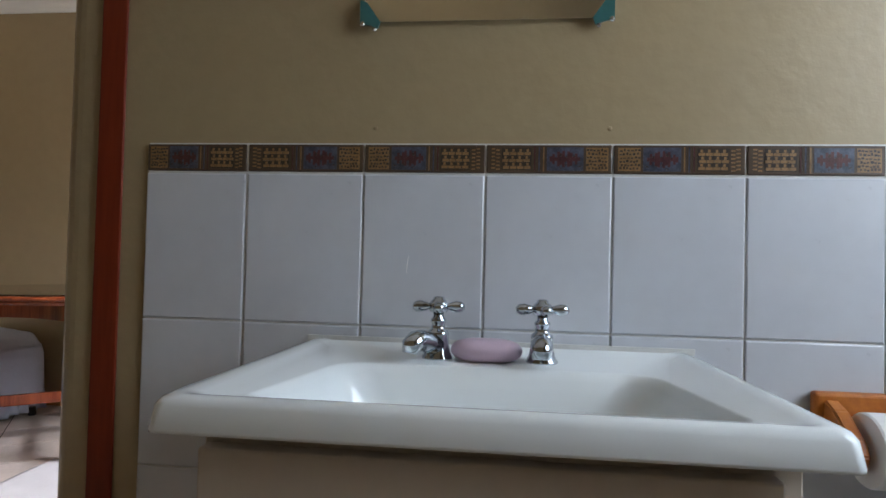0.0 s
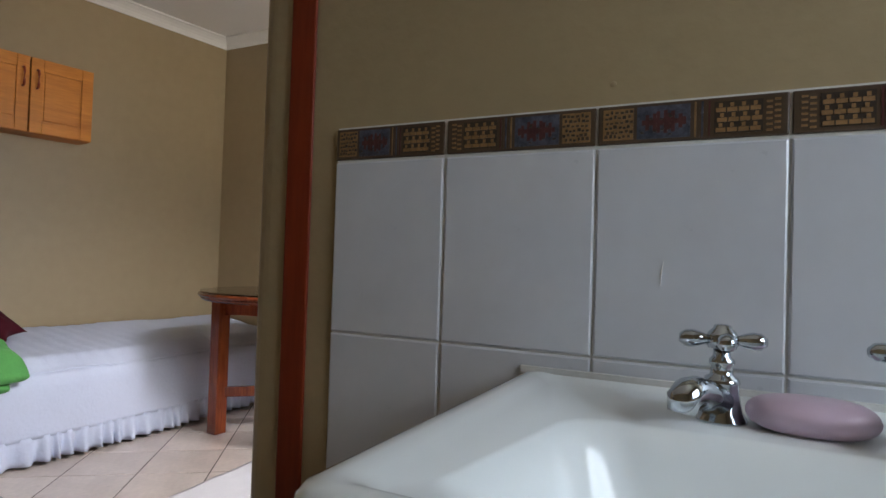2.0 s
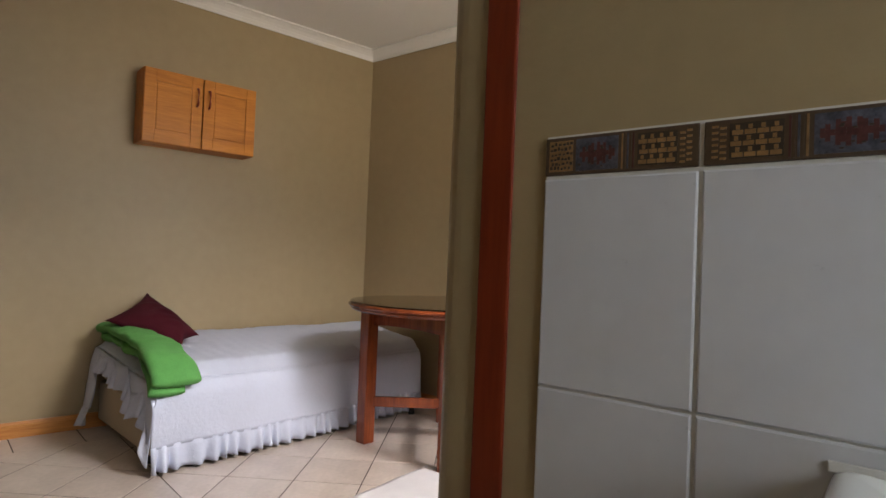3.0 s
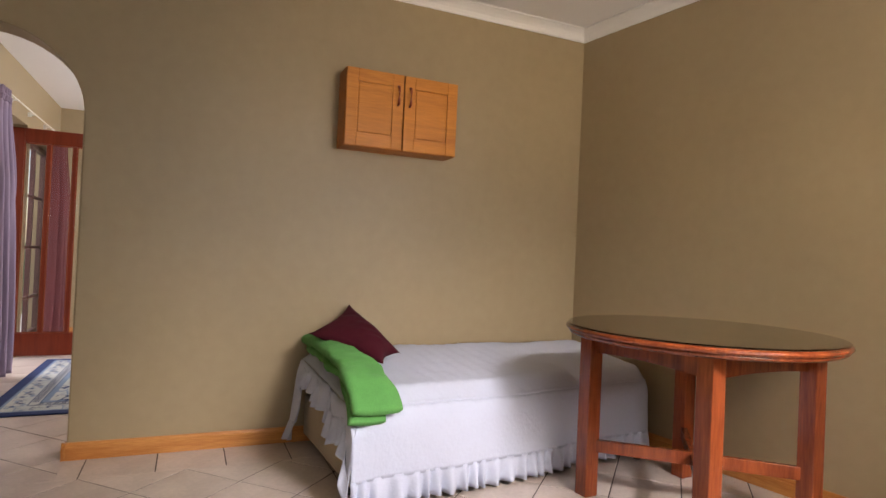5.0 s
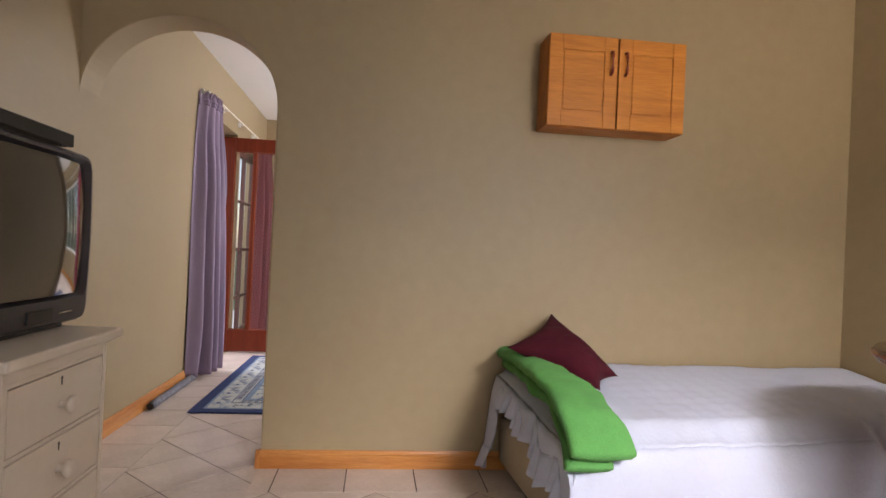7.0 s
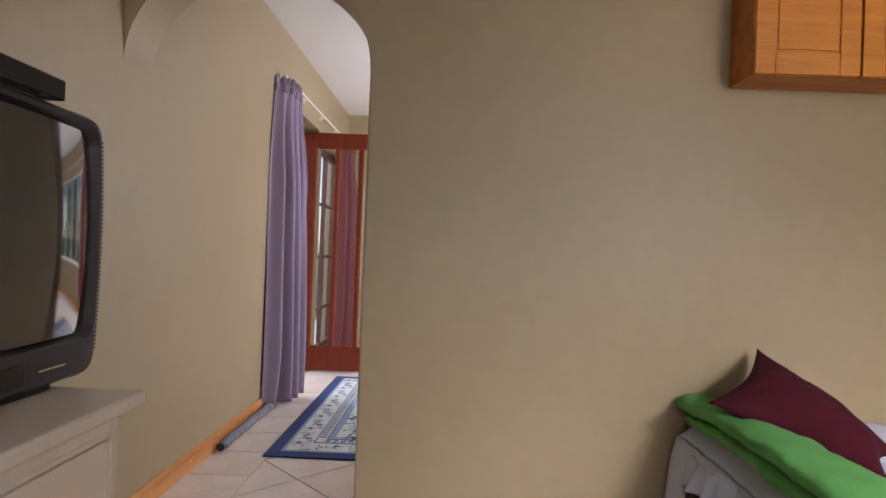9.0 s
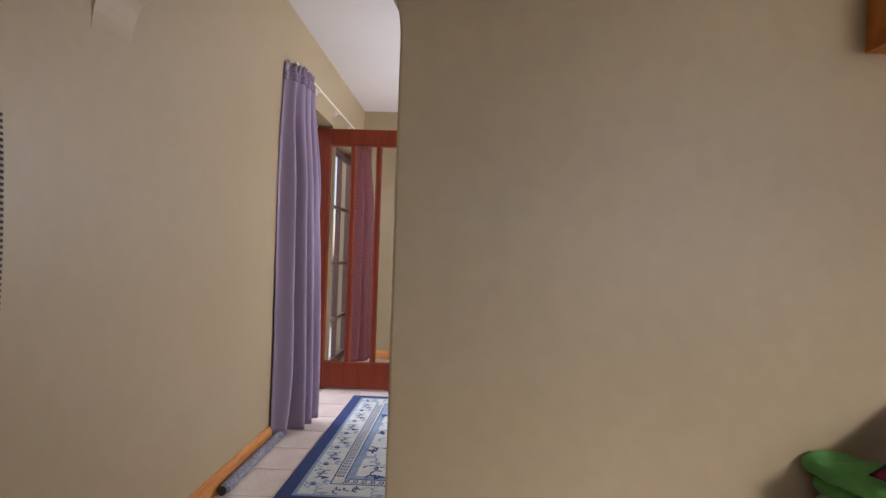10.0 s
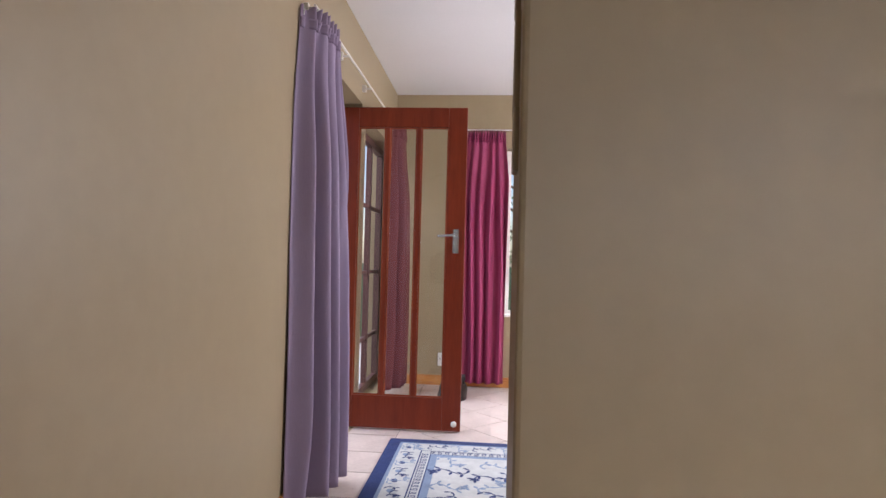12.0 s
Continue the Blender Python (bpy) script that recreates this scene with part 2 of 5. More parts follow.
def sm(a, b, x):
    t = min(1, max(0, (x - a) / (b - a)))
    return t * t * (3 - 2 * t)


def nz(x, y, z=0.0, s=1.0):
    return noise.noise(Vector((x, y, z)) * s)


# ---- the plan ----
XA, TA = -2.63, 0.20          # wall with the arch: face towards the bed, thickness
YL = 0.70                     # long wall on the side of the chest
JAMB = 1.565                  # edge of the arch
XFAR = -6.92
H1, H2 = 2.63, 2.50           # ceilings
SKEW = 9.6                    # turn of the basin wall and of the wall behind the table
U = Vector((math.cos(radians(SKEW)), math.sin(radians(SKEW)), 0))
BASIN = pose(0.88, 2.5, 0, 0, 0, SKEW)   # s along the wall, -y out from it
TABLEWALL = pose(XA, 4.47, 0, 0, 0, SKEW)


def opening_wall(bm, a0, a1, b0, b1, z1, holes, along="x", bevel=0.0):
    """A wall from a0 to a1 along one axis, b0 to b1 thick, with holes (p, q, bottom, top)."""
    def put(p, q, lo, hi):
        if q - p > 1e-4 and hi - lo > 1e-4:
            if along == "x":
                box(bm, p, q, b0, b1, lo, hi)
            else:
                box(bm, b0, b1, p, q, lo, hi)
    at = a0
    for p, q, lo, hi in sorted(holes):
        put(at, p, -0.02, z1)
        put(p, q, -0.02, lo)
        put(p, q, hi, z1)
        at = q
    put(at, a1, -0.02, z1)


# wall with the arch
bm = bmesh.new()
corner = [(XA - TA, 4.75), (XA - TA, JAMB + 0.008), (XA - TA + 0.0025, JAMB + 0.0025), (XA - TA + 0.008, JAMB), (XA - 0.008, JAMB), (XA - 0.0025, JAMB + 0.0025), (XA, JAMB + 0.008), (XA, 4.75)]
lo_, hi_ = [bm.verts.new((x, y, -0.02)) for x, y in corner], [bm.verts.new((x, y, 1.668)) for x, y in corner]
bm.faces.new(lo_), bm.faces.new(hi_[::-1])
for i in range(8):
    bm.faces.new((lo_[i], lo_[(i + 1) % 8], hi_[(i + 1) % 8], hi_[i]))
wall("wall_arch", bm, "olive beige painted plaster wall beside the archway")
bm = bmesh.new()
N, ZS, RZ = 40, 1.668, 0.388
yc, ry = (YL + JAMB) / 2, (JAMB - YL) / 2
ring = [(yc - ry * math.cos(math.pi * i / N), ZS + RZ * math.sin(math.pi * i / N)) for i in range(N + 1)]
for (ya, za), (yb, zb) in zip(ring, ring[1:]):
    q = [(XA, ya, za), (XA, yb, zb), (XA, yb, 2.7), (XA, ya, 2.7)]
    r = [(XA - TA, y, z) for _, y, z in q]
    v, w = [bm.verts.new(p) for p in q], [bm.verts.new(p) for p in r]
    bm.faces.new(v), bm.faces.new(w[::-1]), bm.faces.new((v[0], w[0], w[1], v[1])), bm.faces.new((v[3], v[2], w[2], w[3]))
box(bm, XA - TA, XA, JAMB, 4.75, ZS, 2.7)
bmesh.ops.remove_doubles(bm, verts=bm.verts[:], dist=1e-5)
bmesh.ops.bevel(bm, geom=[e for e in bm.edges if e.is_valid and abs(e.verts[0].co.x - e.verts[1].co.x) < 1e-5 and all(min(abs(v.co.z - z) + abs(v.co.y - y) for y, z in ring) < 1e-4 for v in e.verts)], offset=0.004, segments=2, affect="EDGES")
wall("wall_arch_head", bm, "olive beige plaster above the rounded archway")

bm = bmesh.new()
for a, b, lo, hi in ((0.06, 0.11, 1.27, 1.40), (0.05, 0.10, 1.185, 1.268), (0.085, 0.13, 1.41, 1.46)):
    box(bm, XA - b, XA - a, JAMB - 0.007, JAMB + 0.002, lo, hi, 0.0025)
tagged(part("plaster_patch", bm, PAINT), "rough painted-over plaster patch on the arch edge", "plaster patch", kind="structure")

# long wall with the two garden doorways
DOOR_X0, DOOR_X1 = -5.56, -4.74
GATE_X0, GATE_X1 = -6.87, -5.68
bm = bmesh.new()
opening_wall(bm, XFAR - 0.2, 2.8, 0.50, YL, 2.7, [(DOOR_X0, DOOR_X1, 0, 2.05), (GATE_X0, GATE_X1, 0.04, 2.0)])
wall("wall_long", bm, "olive beige painted plaster wall with two garden doorways")
# far wall with its window
bm = bmesh.new()
opening_wall(bm, YL, 3.6, XFAR - 0.22, XFAR, 2.7, [(1.66, 3.0, 0.60, 2.04)], "y")
wall("wall_far", bm, "olive beige painted wall with a wide window")
bm = bmesh.new()
# its opening is out of view, made to let light into the next room
opening_wall(bm, XFAR - 0.2, XA - TA, 3.6, 3.8, 2.7, [(-5.7, -4.3, 0.9, 2.1)])
wall("wall_next_room", bm, "olive beige painted wall of the next room")
# wall behind the table, and return wall with the window that lights the bed
bm = bmesh.new()
box(bm, 0, 3.3, 0, 0.2, -0.02, 2.7)
wall("wall_table", bm, "olive beige painted wall behind the round table", m=TABLEWALL)
bm = bmesh.new()
opening_wall(bm, 2.56, 5.1, 0.545, 0.745, 2.7, [(3.1, 4.4, 0.95, 2.35)], "y")
wall("wall_return", bm, "olive beige painted wall with a window")
# basin wall
bm = bmesh.new()
P8 = [(2.0, 0.2), (2.0, 0)] + [(-0.357 + 0.045 * (1 - math.sin(a * math.pi / 12)), 0.045 * (1 - math.cos(a * math.pi / 12))) for a in range(7)] + [(-0.357, 0.2)]
lo_, hi_ = [bm.verts.new((x, y, -0.02)) for x, y in P8], [bm.verts.new((x, y, 2.7)) for x, y in P8]
bm.faces.new(lo_[::-1]), bm.faces.new(hi_)
for i in range(len(P8)):
    bm.faces.new((lo_[i], lo_[(i + 1) % len(P8)], hi_[(i + 1) % len(P8)], hi_[i]))
wall("wall_basin", bm, "olive painted plaster wall above the basin tiles", TROWELLED, m=BASIN)
bm = bmesh.new()
opening_wall(bm, 0.45, 3.1, 2.5, 2.7, 2.7, [(1.74, 2.62, 1.05, 2.0)], "y")
wall("wall_end", bm, "olive painted wall with a small window")

bm = bmesh.new()
box(bm, XA - 0.02, 0.75, 2.75, 5.1, H1, H1 + 0.12)
box(bm, XA - 0.02, 2.8, 0.45, 2.75, H1, H1 + 0.12)
tagged(part("ceiling", bm, CEIL), "plain white painted ceiling", "ceiling", kind="structure")
bm = bmesh.new()
box(bm, XFAR - 0.2, XA - TA + 0.02, 0.45, 3.8, H2, H2 + 0.12)
tagged(part("ceiling_next_room", bm, CEIL), "plain white painted ceiling of the next room", "ceiling", kind="structure")


def cornice(name, m, length, h=0.075, d=0.075):
    """A coved cornice along +x of m, on the wall y = 0, room towards -y."""
    bm = bmesh.new()
    prof = [(0, -h), (-0.012, -h), (-0.014, -h + 0.012)] + [(-d + 0.012 + (d - 0.026) * math.cos(a), -0.014 - (h - 0.026) * math.sin(a) + 0.0) for a in (0.9 * 1.4, 0.7, 0.35)][::-1] + [(-d, -0.012), (-d, -0.002), (0, -0.002)]
    prof = [(0, -h), (-0.010, -h), (-0.012, -h + 0.012), (-0.020, -h + 0.03), (-0.036, -0.030), (-d + 0.016, -0.016), (-d, -0.012), (-d, -0.002), (0, -0.002)]
    a = [bm.verts.new((0, y, z)) for y, z in prof]
    b = [bm.verts.new((length, y, z)) for y, z in prof]
    for i in range(len(prof)):
        j = (i + 1) % len(prof)
        bm.faces.new((a[i], b[i], b[j], a[j]))
    bm.faces.new(a[::-1]), bm.faces.new(b)
    tagged(part(name, bm, CEIL, m=m), "white coved plaster cornice", "cornice", kind="structure")


cornice("cornice_arch_wall", pose(XA, 4.47, H1, 0, 0, -90) @ pose(0, 0, 0) @ Matrix.Diagonal((1, -1, 1, 1)), 3.77)
cornice("cornice_table_wall", TABLEWALL @ pose(0, 0, H1), 3.2)


def skirting(name, m, length, mat, h=0.083, t=0.018):
    bm = bmesh.new()
    prof = [(0, 0), (-t, 0), (-t, h - 0.022), (-t + 0.004, h - 0.018), (-t + 0.004, h - 0.012), (-t * 0.45, h), (0, h)]
    a = [bm.verts.new((0, y, z)) for y, z in prof]
    b = [bm.verts.new((length, y, z)) for y, z in prof]
    for i in range(len(prof)):
        j = (i + 1) % len(prof)
        bm.faces.new((a[i], b[i], b[j], a[j]))
    bm.faces.new(a[::-1]), bm.faces.new(b)
    tagged(part(name, bm, mat, m=m), "orange varnished pine skirting board", "skirting board", kind="structure")


FLIP = Matrix.Diagonal((1, -1, 1, 1))
skirting("baseboard_arch_wall", pose(XA, 4.46, 0.001, 0, 0, -90) @ FLIP, 4.46 - JAMB + 0.02, SKIRT_X)
skirting("baseboard_table_wall", TABLEWALL @ pose(0, 0, 0.001), 3.2, SKIRT_X)
skirting("baseboard_long_wall", pose(DOOR_X1 + 0.02, YL, 0.001) @ FLIP, 2.72 - (DOOR_X1 + 0.02) - 1.6, SKIRT_X)
skirting("baseboard_far_wall", pose(XFAR, 0.70, 0.001, 0, 0, -90) @ Matrix.Diagonal((-1, 1, 1, 1)) @ FLIP, 2.9, SKIRT_X)
skirting("baseboard_jamb", pose(XA + 0.018, JAMB, 0.001, 0, 0, 180) @ FLIP, TA * 0.16, SKIRT_X)


# ---- bed ----
BX0, BX1, BY0, BY1 = XA + 0.03, -1.75, 2.66, 4.46


def askew(ob):
    """The bed stands a little turned from the wall: its foot end swings out."""
    for v in ob.data.vertices:
        u = (v.co.x - BX0) / (BX1 - BX0)
        v.co.x += u * (0.085 - 0.14 * (v.co.y - BY0))
        v.co.y += 0.06 * u * (BY1 - v.co.y) / (BY1 - BY0)


def bed():
    bed_t = thing("bed", "made single bed with white ruffled bedspread over a beige base", "bed", pose(0, 0, 0))
    bm = bmesh.new()
    box(bm, BX0, BX1 - 0.015, BY0 + 0.02, BY1, 0.05, 0.27, 0.012)
    part("bed_base", bm, BASE, bed_t, "beige fabric bed base")
    bm = bmesh.new()
    box(bm, BX0, BX1 - 0.03, BY0 + 0.02, BY1, 0.272, 0.395, 0.045, seg=4)
    part("mattress", bm, BASE, bed_t, "beige mattress", smooth=True)
    for x in (BX0 + 0.08, BX1 - 0.1):
        for y in (BY0 + 0.1, BY1 - 0.1):
            bm = bmesh.new()
            lathe(bm, [(0.022, 0), (0.022, 0.01), (0.018, 0.05)], 10)
            part("leg", bm, BLACK, bed_t, m=pose(x, y, 0))

    # the bedspread: a top, a drop in front and a shorter drop at the end
    def top_z(x, y):
        u = (x - BX0) / (BX1 - BX0)
        z = 0.525 - 0.055 * u + 0.012 * nz(x, y, 0, 2.2)
        z += 0.0035 * math.sin(40 * (x + y)) * math.sin(40 * (x - y)) * sm(4.0, 3.4, y) + 0.005 * nz(x, y, 2, 9)
        z -= 0.060 * sm(0.82, 1.0, u) ** 2.2
        z -= 0.065 * sm(BY0 + 0.12, BY0, y) ** 2
        z -= 0.05 * sm(0.07, 0.0, abs(y - 3.98)) * sm(0.5, 1.0, u)
        return z

    bm = bmesh.new()
    grid(bm, 60, 110, lambda u, v: (BX0 + u * (BX1 - BX0), BY0 + v * (BY1 - BY0), top_z(BX0 + u * (BX1 - BX0), BY0 + v * (BY1 - BY0))))
    tp = part("bedspread_top", bm, SPREAD, bed_t, "white quilted bedspread", smooth=True)
    thick(tp, 0.006)

    def front(u, v):
        y = BY0 - 0.03 + u * (BY1 - BY0 + 0.03)
        z0 = top_z(BX1, max(y, BY0))
        z = z0 + (0.125 - z0) * v
        fold = 0.008 * math.sin(9 * y + 2 * nz(0, y, 0, 2)) + 0.05 * nz(y, 0, 0, 1.6) * v
        fold += 0.007 * nz(y, z, 0, 7) + 0.010 * nz(y * 1.5, z * 0.5, 5, 4) * v
        fold -= 0.06 * sm(0.05, 0.0, abs(y - 3.99)) * sm(0, 0.3, v) * 0.9
        return (BX1 - 0.004 + 0.026 * (1 - (1 - min(1, v * 4)) ** 2) + 0.010 * v + fold * v, y, z)

    bm = bmesh.new()
    grid(bm, 150, 16, front)
    thick(part("bedspread_front", bm, SPREAD, bed_t, "white bedspread hanging in soft folds", smooth=True), 0.005)

    def ruffle(u, v):
        x, y, z = front(u, 1)
        a = u * (BY1 - BY0) * 95 + 5 * nz(u * 9, 0)
        return (x + (0.003 + 0.019 * v) * math.sin(a) + 0.008 * v, y + 0.006 * v * math.cos(a * 0.63), 0.135 - 0.115 * v + 0.012 * v * nz(u * 14, 3))

    bm = bmesh.new()
    grid(bm, 620, 5, ruffle)
    thick(part("ruffle", bm, SPREAD, bed_t, "gathered white ruffle", smooth=True), 0.003)

    def hem(u):
        """Height of the hem at the end of the bed, u from the wall."""
        return 0.12 + 0.32 * sm(0.08, 0.15, u) - 0.02 * u - 0.08 * sm(0.60, 0.72, u) - 0.20 * sm(0.86, 1.0, u) + 0.010 * math.sin(u * 23)

    def end(u, v):
        x = BX0 + u * (BX1 + 0.02 - BX0)
        z0, z1 = top_z(min(x, BX1), BY0), hem(u)
        b = 0.008 * math.sin(26 * u + 1) * v + 0.01 * v + 0.020 * v * sm(0.16, 0.04, u)
        return (x, BY0 - 0.006 - b - 0.012 * min(1, 5 * v), z0 + (z1 - z0) * v)

    bm = bmesh.new()
    grid(bm, 70, 12, end)
    thick(part("bedspread_end", bm, SPREAD, bed_t, "end of the bedspread, pulled up", smooth=True), 0.005)

    def end_ruffle(u, v):
        x, y, z = end(u, 1)
        a = u * 92 + 4 * nz(u * 9, 7)
        return (x - 0.012 * v * math.cos(a * 0.6), y - (0.003 + 0.022 * v) * (1 + math.sin(a)) * 0.8, z + 0.008 - (0.105 - 0.02 * math.sin(u * 7)) * v * (0.8 if z < 0.12 else 1))

    bm = bmesh.new()
    grid(bm, 300, 5, end_ruffle)
    thick(part("end_ruffle", bm, SPREAD, bed_t, "gathered white ruffle", smooth=True), 0.003)

    for ob in bed_t.children:
        if ob.name.split(".")[0] != "leg":
            askew(ob)


bed()


def cushion():
    t = thing("cushion", "dark maroon square cushion leaning on the wall", "cushion", pose(0, 0, 0))
    T, R, B, L = Vector((-2.59, 2.905, 0.762)), Vector((-2.20, 3.085, 0.548)), Vector((-2.02, 2.935, 0.530)), Vector((-2.33, 2.63, 0.635))
    n = (R - L).cross(T - B).normalized()
    bm = bmesh.new()
    for sgn in (1, -1):
        def f(u, v):
            p = (T * (1 - u) * (1 - v) + R * u * (1 - v) + B * u * v + L * (1 - u) * v)
            e = (4 * u * (1 - u)) ** 0.55 * (4 * v * (1 - v)) ** 0.55
            c = (p - (T + R + B + L) / 4) * (-0.17 * 4 * u * (1 - u) * abs(2 * v - 1) - 0.17 * (4 * v * (1 - v)) * abs(2 * u - 1))
            return p + c + n * (-sgn) * (0.074 * e + 0.006 * nz(p.x, p.y, p.z, 14) * e + 0.007 * nz(p.x * 2, p.y, p.z * 0.6, 11) * e)
        grid(bm, 44, 44, f)
    bmesh.ops.remove_doubles(bm, verts=bm.verts[:], dist=1e-4)
    part("cushion_cover", bm, MAROON, t, smooth=True)


cushion()


def blanket():
    t = thing("blanket", "folded bright green fleece blanket across the bed end", "blanket", pose(0, 0, 0))
    # centre line from the wall to the front edge, then bending down over it
    pts = [Vector(p) for p in ((-2.60, 2.72, 0.49), (-2.4, 2.735, 0.505), (-2.2, 2.75, 0.50), (-2.0, 2.765, 0.488), (-1.85, 2.775, 0.468), (-1.72, 2.78, 0.43), (-1.655, 2.78, 0.345))]

    def centre(u):
        a = u * (len(pts) - 1)
        i = min(int(a), len(pts) - 2)
        k = a - i
        p0, p1, p2, p3 = pts[max(i - 1, 0)], pts[i], pts[i + 1], pts[min(i + 2, len(pts) - 1)]
        return 0.5 * ((2 * p1) + (p2 - p0) * k + (2 * p0 - 5 * p1 + 4 * p2 - p3) * k * k + (3 * p1 - p0 - 3 * p2 + p3) * k ** 3)

    for layer, (lo, hi, wd) in enumerate(((0.0, 0.052, 0.078), (0.044, 0.105, 0.104))):
        bm = bmesh.new()

        def f(u, v):
            at = u * (0.995 - 0.05 * layer)
            p = centre(at)
            d = p - centre(at - 0.01) if at > 0.02 else centre(0.02) - p
            d.normalize()
            side = Vector((0, 1, 0))
            up = d.cross(side)
            a = 2 * math.pi * v
            w = wd * (0.68 + 0.36 * u) * math.sqrt(max(0.0, 1 - (max(0.0, u - 0.965) / 0.0355) ** 4))
            c, s = math.cos(a), math.sin(a)
            cx = math.copysign(abs(c) ** 0.7, c) * w
            cz = math.copysign(abs(s) ** 0.8, s) * (hi - lo) / 2 * math.sqrt(max(0.0, 1 - (max(0.0, u - 0.965) / 0.0355) ** 2)) + (hi + lo) / 2
            r = p + side * (cx - 0.030 * (1 - layer) * u) + up * cz
            return r + up * (0.012 * nz(r.x, r.y, layer, 9)) + side * (0.022 * nz(r.x, layer, 0, 6)) + up * 0.006 * nz(r.x, r.y, layer, 25)
        vs = grid(bm, 110, 30, f)
        for row, o in ((vs[0], 1), (vs[-1], -1)):
            c = Vector((0, 0, 0))
            for x in row[:-1]:
                c += x.co
            cv = bm.verts.new(c / (len(row) - 1))
            for a, b in zip(row, row[1:]):
                bm.faces.new((a, b, cv))
        bmesh.ops.remove_doubles(bm, verts=bm.verts[:], dist=1e-4)
        part("blanket_fold", bm, GREEN, t, smooth=True)


blanket()


# ---- table ----
def table():
    c = Vector((-1.24, 4.11, 0))
    t = thing("round_table", "round mahogany-stained wooden table with glass-covered top and crossed stretchers", "table", pose(*c, 0, 0, 4))
    R = 0.555
    bm = bmesh.new()
    lathe(bm, [(R - 0.05, 0.742), (R - 0.02, 0.744), (R - 0.008, 0.750), (R - 0.004, 0.757), (R - 0.006, 0.762), (R + 0.004, 0.765), (R + 0.008, 0.772), (R + 0.006, 0.780), (R - 0.004, 0.785), (R - 0.012, 0.786)], 96, None, 1)
    bm.faces.ensure_lookup_table()
    bm.faces[-1].material_index = 0
    part("tabletop", bm, [TABLETOP, TABLEWOOD], t, "round moulded wooden top", smooth=False)
    bm = bmesh.new()
    lathe(bm, [(R - 0.004, 0.7875), (R - 0.002, 0.789), (R - 0.002, 0.7915), (R - 0.004, 0.793)], 96)
    part("glass_cover", bm, GLASSTOP, t, "thin clear glass cover")
    o, w = 0.315, 0.036
    for sx, sy in ((1, 1), (1, -1), (-1, 1), (-1, -1)):
        bm = bmesh.new()
        box(bm, sx * o - w, sx * o + w, sy * o - w, sy * o + w, 0, 0.741, 0.004)
        part("leg", bm, TABLEWOOD, t)
    for a in range(4):
        bm = bmesh.new()
        n = 16
        lo = [(-o + w + (2 * o - 2 * w) * i / n) for i in range(n + 1)]
        zb = [0.652 + 0.012 * (1 - (2 * i / n - 1) ** 2) for i in range(n + 1)]
        rows = []
        for x, z in zip(lo, zb):
            rows.append([bm.verts.new(p) for p in ((x, o - 0.024, z), (x, o + 0.0, z), (x, o + 0.0, 0.741), (x, o - 0.024, 0.741))])
        for p, q in zip(rows, rows[1:]):
            for k in range(4):
                bm.faces.new((p[k], p[(k + 1) % 4], q[(k + 1) % 4], q[k]))
        bm.faces.new(rows[0]), bm.faces.new(rows[-1][::-1])
        part("apron", bm, TABLEWOOD, t, m=pose(0, 0, 0, 0, 0, 90 * a))
    d = o * math.sqrt(2) - w
    for a, z in ((45, 0.20), (-45, 0.20)):
        bm = bmesh.new()
        if a > 0:
            box(bm, -d, d, -0.014, 0.014, z, z + 0.055, 0.003)
        else:
            box(bm, -d, -0.0145, -0.014, 0.014, z, z + 0.055, 0.003)
            box(bm, 0.0145, d, -0.014, 0.014, z, z + 0.055, 0.003)
        part("stretcher", bm, TABLEWOOD, t, m=pose(0, 0, 0, 0, 0, a))


GLASSTOP = glass("table_glass", (0.93, 0.95, 0.9))
table()


